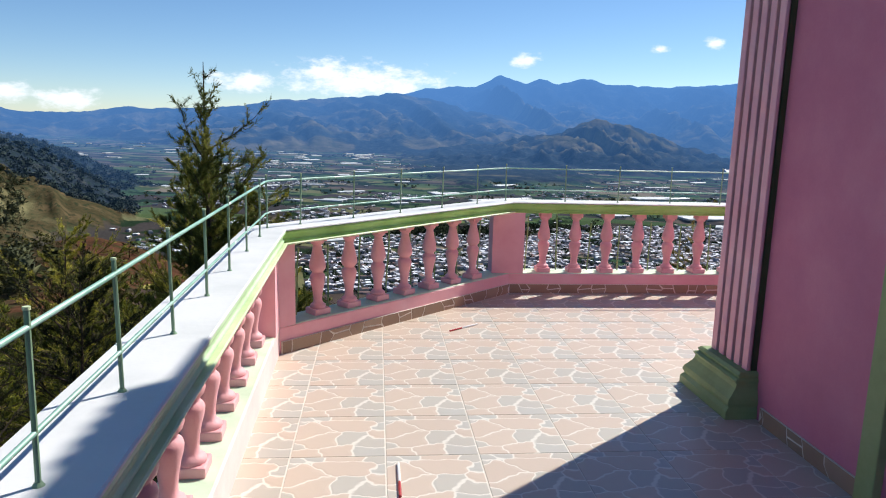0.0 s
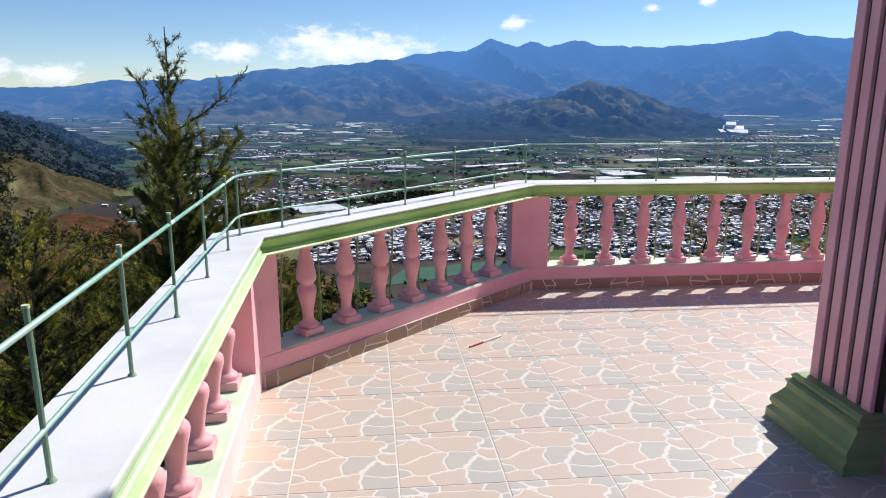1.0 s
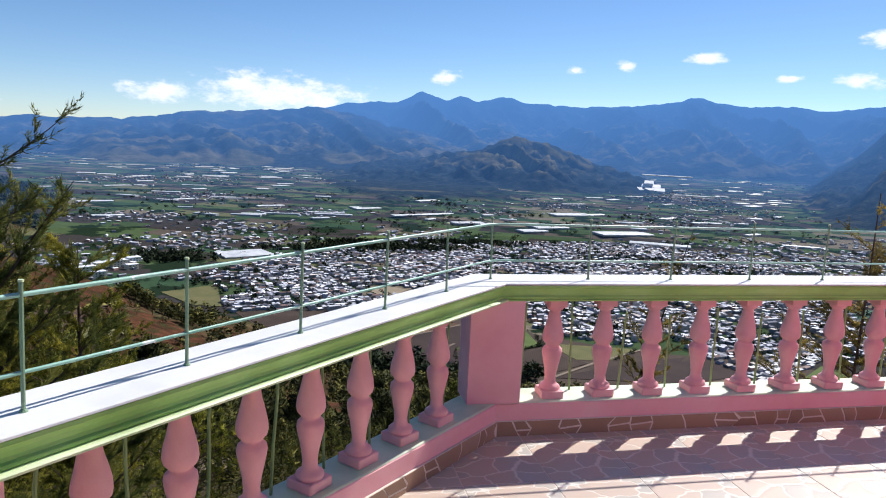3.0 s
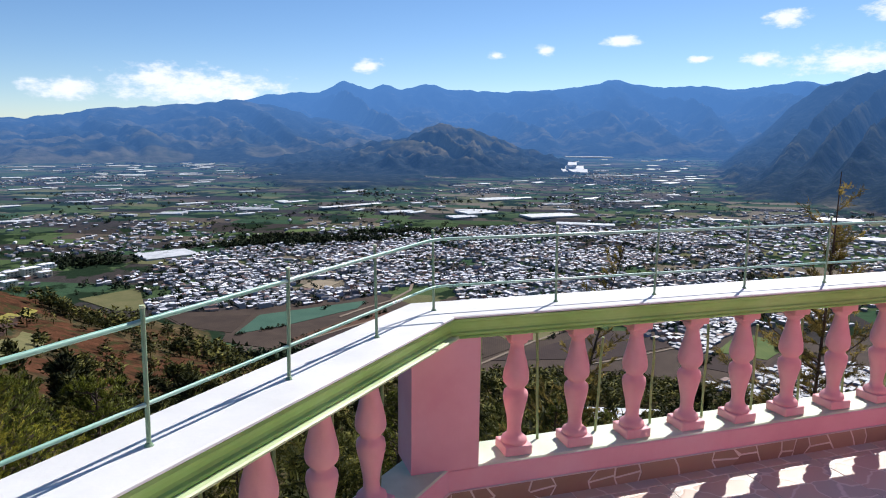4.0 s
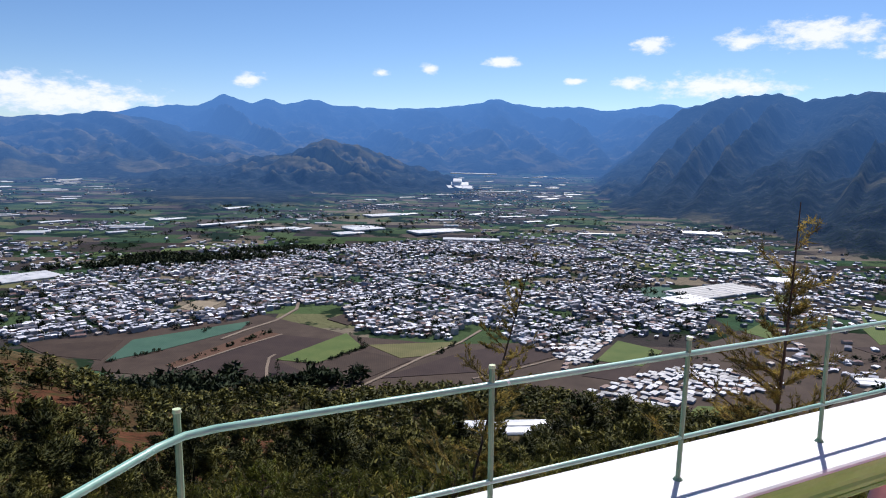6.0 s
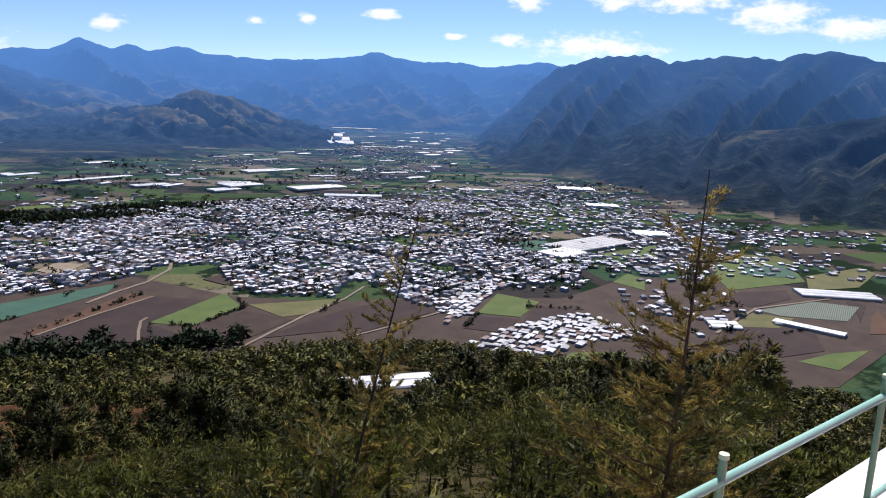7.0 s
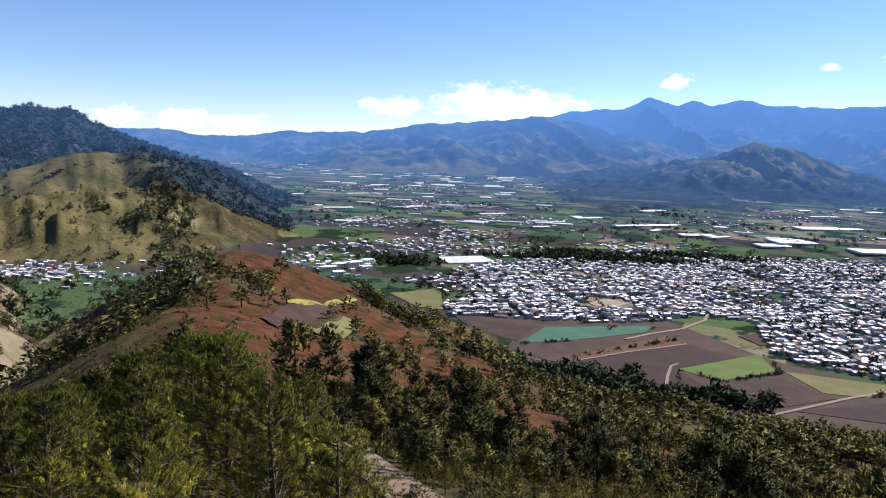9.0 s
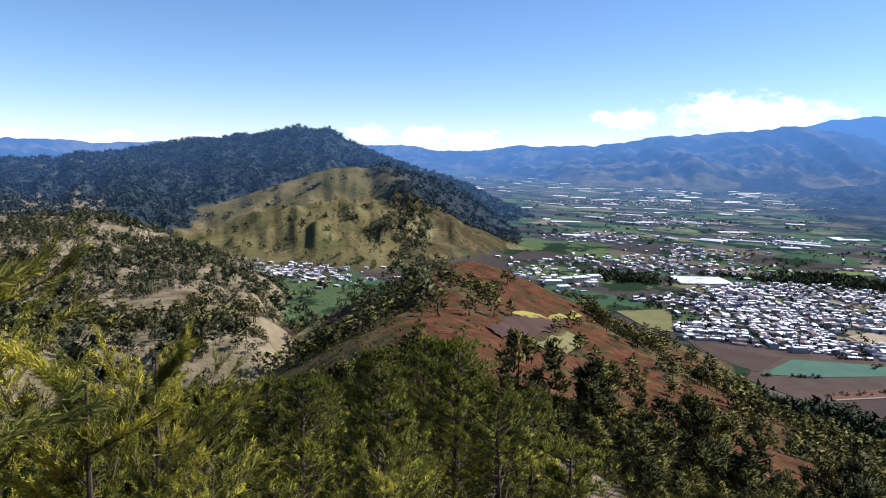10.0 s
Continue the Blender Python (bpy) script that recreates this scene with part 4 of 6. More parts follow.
CROWNS = ((0.16, 0.24), (0.24, 0.22), (0.32, 0.28), (0.40, 0.25), (0.28, 0.19), (0.18, 0.29), (0.42, 0.23))
MIDPINES = [mid_pine(lo, fu) for lo, fu in CROWNS]
SLOPEPINES = [mid_pine(lo, fu, 80, 8, 0.080, 0.017) for lo, fu in CROWNS]

def inside(px, py, poly):
    c = np.zeros(len(px), bool)
    for (x0, y0), (x1, y1) in zip(poly, poly[1:] + poly[:1]):
        hit = ((y0 > py) != (y1 > py)) & (px < (x1 - x0) * (py - y0) / (y1 - y0 + 1e-9) + x0)
        c ^= hit
    return c


# small plots and a track on the spur, as distance along it and to its side
PLOTS = [
    ("dark ploughed plot on the spur", 0, [(562, -140), (560, -94), (500, -67), (470, -25), (533, -46), (624, -90), (622, -112)]),
    ("dry olive strip beside the ploughed plot", 1, [(560, -143), (578, -152), (640, -127), (624, -114)]),
    ("dark ploughed plot on the spur", 0, [(352, 20), (323, 26), (400, 52), (462, 76), (558, 102), (456, 53), (410, 35)]),
    ("narrow yellow flowering strip on the spur", 2, [(436, 40), (450, 44), (575, 106), (574, 114), (450, 54)]),
    ("small dry olive meadow on the spur", 3, [(340, 33), (400, 58), (460, 82), (470, 98), (400, 74), (335, 46)]),
    ("pale bare earth track below the terrace", 4, [(24, 6), (36, 7), (48, 7), (60, 6.5), (68, 1), (80, -8), (83, -4), (71, 8), (62, 12.5), (48, 11), (36, 10), (24, 8.5)]),
]


def from_uv(u, v):
    return u * math.sin(SA) + v * math.cos(SA), u * math.cos(SA) - v * math.sin(SA)


PLOTS = [(lab, k, [from_uv(*q) for q in pl]) for lab, k, pl in PLOTS]


def on_plot(px, py, which=(0, 1, 2, 3, 4)):
    m = np.zeros(len(px), bool)
    for _, k, pl in PLOTS:
        if k in which:
            m |= inside(px, py, pl)
    return m


def sight(az):
    """Slope of the line of sight, by azimuth, that the tops of the nearer trees keep below."""
    return np.interp(az, [-60, -45, -38, -33, -28.5, -26.5, -24, -19, -15, -8, 30, 45, 70], [0.34, 0.34, 0.33, 0.31, 0.28, 0.24, 0.29, 0.35, 0.43, 0.53, 0.52, 0.46, 0.42])


# woods on the slope below the terrace
x, y = sector(15000, -62, 78, 40, 640)
h, fld, grs, soi, dry = height(x, y)
d = np.hypot(x, y)
thick = fbm(x / 38, y / 38, 91, 3)
keep = (fld < 0.5) & (rng.uniform(0, 1, len(x)) < np.clip(0.30 + (thick - 0.42) * 3.2 + 0.40 * sstep(np.degrees(np.arctan2(x, y)) + d * 0.012, 4, 12), 0.06, 0.95)) & (rng.uniform(0, 1, len(x)) > soi * 0.92) & (rng.uniform(0, 1, len(x)) > dry * 0.55)
GH = (200.0, 314.0)
keep &= (np.hypot(x - GH[0], y - GH[1]) > 42) & ~on_plot(x, y)
su, sv = x * math.sin(SA) + y * math.cos(SA), x * math.cos(SA) - y * math.sin(SA)
keep &= ~((su > 270) & (su < 720) & (sv > -150) & (sv < 105) & (rng.uniform(0, 1, len(x)) < 0.8))
x, y, h, d = x[keep], y[keep], h[keep], d[keep]
side_on = np.degrees(np.arctan2(x, y))
size = rng.uniform(6.0, 14.5, len(x)) * np.interp(d, [40, 60, 110], [0.45, 0.75, 1.0]) * np.where(side_on > 0, 0.85, 1.0)
size = np.where((np.abs(side_on - 32.6) < 7.5) & (d > 205) & (d < 410), 3.2, size)
size = np.where((side_on < -20) & (d < 330), np.clip(EYE_Z - sight(side_on) * d - h, 2.0, size), size)
hu, hv = rng.uniform(590, 690, 70), rng.normal(-25, 26, 70)
hx, hy = from_uv(hu, hv)
x, y, h, d, size = np.r_[x, hx], np.r_[y, hy], np.r_[h, height(hx, hy)[0]], np.r_[d, np.hypot(hx, hy)], np.r_[size, rng.uniform(3.0, 6.5, 70)]
nearer = d < 330
tagged(scatter("pine_wood", PINES, x[~nearer], y[~nearer], h[~nearer], size[~nearer], rng.uniform(1.1, 1.7, (~nearer).sum()), M_PINE), "pine woods covering the hillside below", "woods", kind="stuff")
for lo, hi, kinds in ((0, 190, MIDPINES), (190, 330, SLOPEPINES)):
    q = (d >= lo) & (d < hi)
    tagged(scatter("pine_wood", kinds, x[q], y[q], h[q], size[q], rng.uniform(0.9, 1.3, q.sum()), M_PINE), "pine trees on the upper hillside", "woods", kind="stuff")
x, y = sector(1100, -20, 78, 34, 135)
h, fld, grs, soi, dry = height(x, y)
q = (rng.uniform(0, 1, len(x)) > soi * 0.93) & ~on_plot(x, y)
x, y, h = x[q], y[q], h[q]
tagged(scatter("pine_wood", MIDPINES, x, y, h, rng.uniform(3.0, 6.5, len(x)) * np.interp(np.hypot(x, y), [34, 60, 120], [0.5, 0.8, 1.2]), rng.uniform(1.1, 1.5, len(x)), M_PINE), "young pines on the slope just below", "woods", kind="stuff")
# undergrowth
x, y = sector(4500, -62, 78, 30, 420)
h, fld, grs, soi, dry = height(x, y)
k = (fld < 0.5) & (rng.uniform(0, 1, len(x)) > soi * 0.68) & ~on_plot(x, y)
d = np.hypot(x, y)
for lo, hi, kinds in ((0, 170, [leafy_bush() for _ in range(5)]), (170, 500, BUSHES)):
    q = k & (d >= lo) & (d < hi)
    tagged(scatter("undergrowth", kinds, x[q], y[q], h[q], rng.uniform(0.8, 2.2, q.sum()), rng.uniform(0.9, 1.4, q.sum()), M_SCRUB), "scrub and bushes on the slope", "undergrowth", kind="stuff")
x, y = (np.r_[p, q] for p, q in zip(sector(500, -62, 78, 7, 60), sector(300, 4, 76, 6, 38)))
k = ~on_plot(x, y)
x, y = x[k], y[k]
h = height(x, y)[0]
tagged(scatter("undergrowth", [leafy_bush(90, 6, 0.10, 0.014) for _ in range(5)], x, y, h, rng.uniform(0.7, 2.0, len(x)), rng.uniform(0.9, 1.5, len(x)), M_SCRUB), "dark green scrub just below the terrace", "undergrowth", kind="stuff")
# left slopes, grassy hill and the dark mountain behind
x, y = sector(15000, -62, -26, 420, 1500)
h, fld, grs, soi, dry = height(x, y)
k = ((fld < 0.5) | (rng.uniform(0, 1, len(x)) < 0.12)) & (rng.uniform(0, 1, len(x)) < np.where(grs > 0.5, 0.13, 0.55) * np.clip(0.3 + (fbm(x / 70, y / 70, 41, 3) - 0.44) * 5 + 0.8 * sstep(np.hypot(x, y), 700, 950) * (grs < 0.5), 0.05, 1))
tagged(scatter("hill_trees", PINES + BUSHES[:2], x[k], y[k], h[k], rng.uniform(0, 1, k.sum()) ** 1.6 * 12 + 3.5, rng.uniform(0.9, 1.3, k.sum()), M_HILL), "scattered trees on the brown side valley slopes", "woods", kind="stuff")
x, y = sector(15000, -62, -13, 1500, 3000)
h, fld, grs, soi, dry = height(x, y)
k = (fld < 0.5) & (rng.uniform(0, 1, len(x)) < np.where(grs > 0.5, 0.07, 1.0))
tagged(scatter("mountain_forest", BUSHES, x[k], y[k], h[k] - 2, rng.uniform(7, 12, k.sum()), rng.uniform(0.9, 1.5, k.sum()), M_FARWOODS), "dark forest on the mountain above the grassy hill", "woods", kind="stuff")

# ---- valley: fields, lanes, greenhouses ----
def field_material(name, c0, c1, stripe=0.0, rot=0.4):
    m, nt, b = material(name, 0.9, 0.0, 0.1)
    v = coords(nt, "Object")
    n = noise_tex(nt, v, 0.035, 5, 0.6)
    c = ramp(nt, n, [(0.3, c0), (0.7, c1)])
    rv = coords(nt, "Object", (1, 1, 1), rot)
    wv = nt.nodes.new("ShaderNodeTexWave")
    wv.inputs["Scale"].default_value = 0.16
    wv.inputs["Distortion"].default_value = 1.5
    link(nt, rv, wv.inputs["Vector"])
    c = mixc(nt, mth(nt, "MULTIPLY", wv.outputs["Fac"], 0.25 + stripe), c, tuple(0.55 * q for q in c0) if not stripe else (0.30, 0.31, 0.26))
    link(nt, c, b.inputs["Base Color"])
    bump(nt, b, noise_tex(nt, v, 0.5, 4), 0.5, 0.4)
    return m


F_DARK = field_material("ploughed_dark_soil", (0.042, 0.029, 0.027), (0.066, 0.045, 0.038))
F_BASE = field_material("tan_brown_farmland", (0.055, 0.039, 0.030), (0.092, 0.066, 0.050))
F_BROWN = field_material("brown_soil", (0.046, 0.033, 0.026), (0.076, 0.053, 0.040))
F_RED = field_material("reddish_soil", (0.10, 0.055, 0.036), (0.14, 0.078, 0.05))
F_GREEN = field_material("bright_green_crop", (0.080, 0.125, 0.036), (0.135, 0.165, 0.052), 0.0, 1.1)
F_TEAL = field_material("blue_green_crop", (0.05, 0.11, 0.078), (0.075, 0.145, 0.10))
F_OLIVE = field_material("olive_stubble", (0.11, 0.115, 0.045), (0.18, 0.16, 0.07))
F_TAN = field_material("tan_bare_ground", (0.26, 0.21, 0.14), (0.34, 0.28, 0.20))
F_CROP = field_material("crop_rows_under_net", (0.07, 0.10, 0.07), (0.11, 0.14, 0.10), 0.35, 1.2)


def field(label, mat, *p, thick=0.5):
    pts = [(p[i], p[i + 1]) for i in range(0, len(p), 2)]
    cx, cy = sum(q[0] for q in pts) / len(pts), sum(q[1] for q in pts) / len(pts)
    bm = bmesh.new()
    vs = [bm.verts.new((q[0] - cx, q[1] - cy, thick)) for q in pts]
    f = bm.faces.new(vs)
    ex = bmesh.ops.extrude_face_region(bm, geom=[f])
    for v in ex["geom"]:
        if isinstance(v, bmesh.types.BMVert):
            v.co.z = -0.6
    ob = part("field", bm, mat)
    ob.location = (cx, cy, VALLEY + 0.25 + random.uniform(0, 0.12))
    return tagged(ob, label, "field", "valley fields")


F_YELLOW = field_material("yellow_flowering_crop", (0.20, 0.18, 0.045), (0.30, 0.26, 0.06))
F_TRACK = field_material("pale_trodden_earth", (0.16, 0.115, 0.078), (0.24, 0.18, 0.125))
F_PLOT = field_material("ploughed_spur_soil", (0.050, 0.030, 0.023), (0.080, 0.047, 0.035))
for lab, k, pl in PLOTS:
    bm = bmesh.new()
    bm.faces.new([bm.verts.new((q[0], q[1], 0)) for q in pl])
    bmesh.ops.triangulate(bm, faces=bm.faces)
    for _ in range(5):
        es = [e for e in bm.edges if e.calc_length() > (2.0 if k == 4 else 6.0)]
        if es:
            bmesh.ops.subdivide_edges(bm, edges=es, cuts=1)
            bmesh.ops.triangulate(bm, faces=bm.faces)
    vx = np.array([v.co[:] for v in bm.verts])
    vz = height(vx[:, 0], vx[:, 1])[0]
    for v, zz in zip(bm.verts, vz):
        v.co.z = zz + (0.15 if k == 4 else 0.9)
    ob = part("plot" if k < 4 else "track", bm, (F_PLOT, F_OLIVE, F_YELLOW, F_OLIVE, F_TRACK)[k], smooth=True)
    tagged(ob, lab, "plot" if k < 4 else "track", kind="structure")

DARK, BROWN, GREEN, TEAL = "dark ploughed field below the town", "brown bare field in the valley", "bright green crop field in the valley", "blue green crop field near the town"
field("wide brown farmland below the town", F_BASE, -70, 800, 10, 800, 184, 828, 255, 690, 330, 625, 440, 585, 560, 510, 720, 540, 860, 420, 880, 300, 740, 235, 560, 215, 430, 290, 400, 360, 300, 470, 150, 550, -20, 690, thick=0.1)
field(TEAL, F_TEAL, 8, 698, 36, 768, 164, 802, 146, 768, 61, 718)
field(BROWN, F_BROWN, -60, 785, 27, 771, 5, 704, -40, 740)
field("reddish field with a row of shrubs", F_RED, 58, 665, 165, 754, 182, 731, 65, 653)
field(DARK, F_DARK, 64, 648, 181, 729, 234, 678, 154, 642, 171, 584, 132, 591)
field(GREEN, F_GREEN, 154, 641, 249, 707, 246, 647, 186, 615)
field(BROWN, F_BROWN, 154, 588, 179, 605, 241, 634, 272, 586, 215, 555)
field("olive stubble field beside green crop", F_OLIVE, 254, 654, 344, 628, 300, 594, 266, 598)
field(DARK, F_DARK, 224, 550, 322, 588, 381, 597, 314, 530)
field(DARK, F_DARK, 307, 519, 346, 574, 394, 595, 431, 564, 406, 540)
field(GREEN, F_GREEN, 440, 514, 510, 562, 527, 512, 469, 481)
field(DARK, F_DARK, 396, 482, 431, 507, 463, 476, 420, 452)
field(DARK, F_DARK, 427, 448, 514, 503, 543, 473, 498, 447)
field(BROWN, F_BROWN, 497, 444, 527, 448, 542, 419, 497, 403)
field("olive field with stubble beside the woods", F_OLIVE, 720, 330, 700, 365, 640, 352, 655, 318)
field(DARK, F_DARK, 770, 285, 850, 312, 866, 345, 800, 300)
field("reddish bare plot beside a greenhouse", F_RED, 735, 262, 800, 286, 840, 296, 760, 246)
field(GREEN, F_GREEN, 590, 262, 640, 255, 680, 240, 600, 232)
field("reddish field beside the lane", F_RED, 470, 400, 492, 440, 540, 412, 520, 380)
field(DARK, F_DARK, 560, 330, 640, 345, 700, 300, 640, 262, 570, 280)
field(GREEN, F_GREEN, 398, 365, 435, 381, 479, 355, 453, 347)
field(TEAL, F_TEAL, 736, 785, 800, 780, 773, 717, 695, 710)
field(GREEN, F_GREEN, 796, 659, 937, 661, 863, 602, 795, 616)
field(GREEN, F_GREEN, 674, 532, 729, 553, 723, 522, 675, 485)
field("light green pasture in the valley", F_GREEN, 873, 534, 970, 526, 999, 477, 905, 407, 770, 433)
field(TEAL, F_TEAL, 898, 501, 979, 475, 921, 422, 870, 460, thick=0.8)
field("tan brown field beside a greenhouse", F_OLIVE, 939, 423, 1072, 410, 1054, 381, 939, 356, 862, 382)
field("striped crop rows under pale netting", F_CROP, 716, 368, 812, 352, 835, 313, 762, 294, 717, 343)
field(DARK, F_DARK, 731, 439, 835, 397, 800, 373, 721, 377)
field("tan sports ground inside the town", F_TAN, 98, 905, 124, 942, 150, 914, 134, 892, 111, 875)
field("tan bare ground at the town edge", F_TAN, 351, 754, 393, 748, 421, 727, 381, 697)
field("tan bare ground beside the dark field", F_BROWN, 249, 777, 292, 802, 301, 771, 262, 740)
field("tan plot at the edge of town", F_OLIVE, -168, 902, -104, 948, -86, 823, -118, 830)
# long strips behind the town
for k, (lab, mat) in enumerate([(GREEN, F_GREEN), (DARK, F_DARK), ("olive strip of farmland behind the town", F_OLIVE), (GREEN, F_TEAL), (DARK, F_DARK), (GREEN, F_GREEN), (BROWN, F_BROWN)]):
    yy = 1405 + 52 * k
    field(lab, mat, 120 + 30 * k, yy, 560 + 22 * k, yy + 90, 575 + 22 * k, yy + 135, 130 + 30 * k, yy + 44)

M_LANE = field_material("pale_dirt_lane", (0.20, 0.155, 0.115), (0.29, 0.23, 0.17))


def lane(w, *p):
    pts = [(p[i], p[i + 1]) for i in range(0, len(p), 2)]
    bm = bmesh.new()
    sweep(bm, pts, [(-w / 2, -0.3), (-w / 2, 1.15), (w / 2, 1.15), (w / 2, -0.3)])
    ob = part("lane", bm, M_LANE)
    ob.location.z = VALLEY
    return tagged(ob, "pale unpaved farm lane between fields", "lane", kind="structure")


lane(2.6, 131, 580, 141, 620, 150, 649, 158, 658)
lane(3.2, 200, 535, 286, 591, 349, 625, 394, 660)
lane(2.6, 300, 515, 338, 520, 377, 528, 410, 535)
lane(4, 395, 505, 474, 569, 533, 609, 600, 700)
lane(4, 120, 735, 150, 762, 192, 793, 230, 842, 250, 900)
lane(2.6, 64, 650, 120, 690, 183, 730)
lane(3.5, 600, 345, 660, 360, 720, 372, 860, 345)

M_PLASTIC, nt, b = material("white_greenhouse_sheet", 0.45)
link(nt, ramp(nt, noise_tex(nt, coords(nt), 0.06, 5, 0.6), [(0.3, (0.45, 0.46, 0.46)), (0.6, (0.66, 0.66, 0.65))]), b.inputs["Base Color"])
M_NET, nt, b = material("grey_shade_net", 0.7)
link(nt, ramp(nt, noise_tex(nt, coords(nt), 0.03, 5, 0.6), [(0.3, (0.32, 0.32, 0.31)), (0.6, (0.44, 0.43, 0.41))]), b.inputs["Base Color"])


def greenhouse(cx, cy, ln, wd, ang, mat=None, gz=None, hi=4.0, label="low white plastic greenhouse in the valley"):
    """Rows of tunnel roofs on low walls; set back along the line of sight when far."""
    o = thing("greenhouse", label, "greenhouse", "greenhouses")
    spans = max(2, int(wd / 9))
    f = float(squeeze(np.array([math.hypot(cx, cy)]))[0]) / math.hypot(cx, cy)
    gz = VALLEY if gz is None else gz
    o.matrix_basis = Matrix.Translation((cx * f, cy * f, EYE_Z + (gz - EYE_Z) * f)) @ pose(0, 0, 0, 0, 0, ang) @ Matrix.Scale(f, 4)
    bm = bmesh.new()
    sw = wd / spans
    arc = []
    for k in range(spans):
        y0 = -wd / 2 + k * sw
        arc += [(y0 + sw * (0.5 - 0.5 * math.cos(math.pi * q / 5)), hi * 0.65 + hi * 0.35 * math.sin(math.pi * q / 5)) for q in range(5 + (k == spans - 1))]
    arc += [(wd / 2, hi * 0.55), (-wd / 2, hi * 0.55)]
    r0 = [bm.verts.new((-ln / 2, yy, zz)) for yy, zz in arc]
    r1 = [bm.verts.new((ln / 2, yy, zz)) for yy, zz in arc]
    for q in range(len(arc)):
        e = (q + 1) % len(arc)
        bm.faces.new((r0[q], r0[e], r1[e], r1[q]))
    bm.faces.new(r0)
    bm.faces.new(r1)
    part("roof", bm, mat or M_PLASTIC, o)
    bm = bmesh.new()
    block(bm, -ln / 2 + 0.2, ln / 2 - 0.2, -wd / 2 + 0.2, wd / 2 - 0.2, -1.0, hi * 0.66)
    part("wall", bm, M_NET, o)


greenhouse(838, 716, 150, 66, 4, M_NET, label="wide grey net house beside the town")
greenhouse(745, 686, 62, 48, 5)
greenhouse(866, 352, 90, 34, -44)
greenhouse(696, 303, 66, 14, -78)
greenhouse(627, 354, 30, 24, -40)
greenhouse(-88, 1195, 85, 62, 25)
greenhouse(347, 1895, 205, 22, 25)
greenhouse(432, 1717, 85, 34, 10)
greenhouse(632, 1668, 92, 70, 10)
greenhouse(828, 1995, 130, 60, 8)
greenhouse(785, 1553, 140, 60, 5)
greenhouse(787, 1376, 130, 34, -30)
greenhouse(1446, 1300, 100, 60, -40)
greenhouse(1236, 1026, 70, 40, -40)
greenhouse(1020, 734, 60, 44, -40)
greenhouse(560, 1580, 70, 40, 12)
greenhouse(*GH, 60, 20, -22, gz=ground_z(*GH) + 0.6, label="white greenhouse roofs among the pines")
greenhouse(1960, 3420, 260, 60, -35, gz=-120)
greenhouse(1900, 3050, 180, 30, -30)
for k in range(230):
    a_ = radians(random.uniform(-30, 40))
    d_ = random.uniform(1700, 6200)
    gx_, gy_ = d_ * math.sin(a_), d_ * math.cos(a_)
    hh, ff = height(np.array([gx_]), np.array([gy_]))[:2]
    if ff[0] > 0.5:
        greenhouse(gx_, gy_, random.uniform(28, 105), random.uniform(14, 46) * d_ / 3500, random.uniform(-30, 45))

for k in range(34):
    a_ = radians(random.uniform(-16, 13))
    d_ = random.uniform(3300, 4500)
    gx_, gy_ = d_ * math.sin(a_), d_ * math.cos(a_)
    if height(np.array([gx_]), np.array([gy_]))[1][0] > 0.5:
        greenhouse(gx_, gy_, random.uniform(40, 120), random.uniform(25, 60), random.uniform(-25, 35))

# ---- houses ----
def house_materials():
    out = []
    for nm, stops, rough, metal in (
        ("house_walls", [(0.0, (0.40, 0.39, 0.38)), (0.3, (0.22, 0.22, 0.23)), (0.5, (0.48, 0.42, 0.36)), (0.62, (0.16, 0.16, 0.18)), (0.78, (0.34, 0.36, 0.44)), (0.9, (0.36, 0.20, 0.15)), (0.96, (0.62, 0.60, 0.58))], 0.8, 0.0),
        ("sheet_metal_roofs", [(0.0, (0.56, 0.56, 0.60)), (0.18, (0.14, 0.14, 0.17)), (0.34, (0.80, 0.79, 0.82)), (0.49, (0.20, 0.11, 0.09)), (0.60, (0.30, 0.30, 0.34)), (0.70, (0.60, 0.52, 0.45)), (0.77, (0.05, 0.05, 0.06)), (0.84, (0.92, 0.91, 0.92))], 0.85, 0.0),
    ):
        m, nt, b = material(nm, rough, metal)
        c = ramp(nt, island(nt), stops, "CONSTANT")
        c = mixc(nt, mth(nt, "MULTIPLY", noise_tex(nt, coords(nt), 0.35, 4), 0.28), c, (0.16, 0.14, 0.14))
        link(nt, c, b.inputs["Base Color"])
        out.append(m)
    return out


M_HWALL, M_HROOF = house_materials()
HF_WALL = np.array([[0, 1, 5], [0, 5, 4], [1, 2, 6], [1, 6, 5], [2, 3, 7], [2, 7, 6], [3, 0, 4], [3, 4, 7], [4, 7, 8], [5, 9, 6]])
HF_ROOF = np.array([[4, 8, 9], [4, 9, 5], [6, 9, 8], [6, 8, 7]])


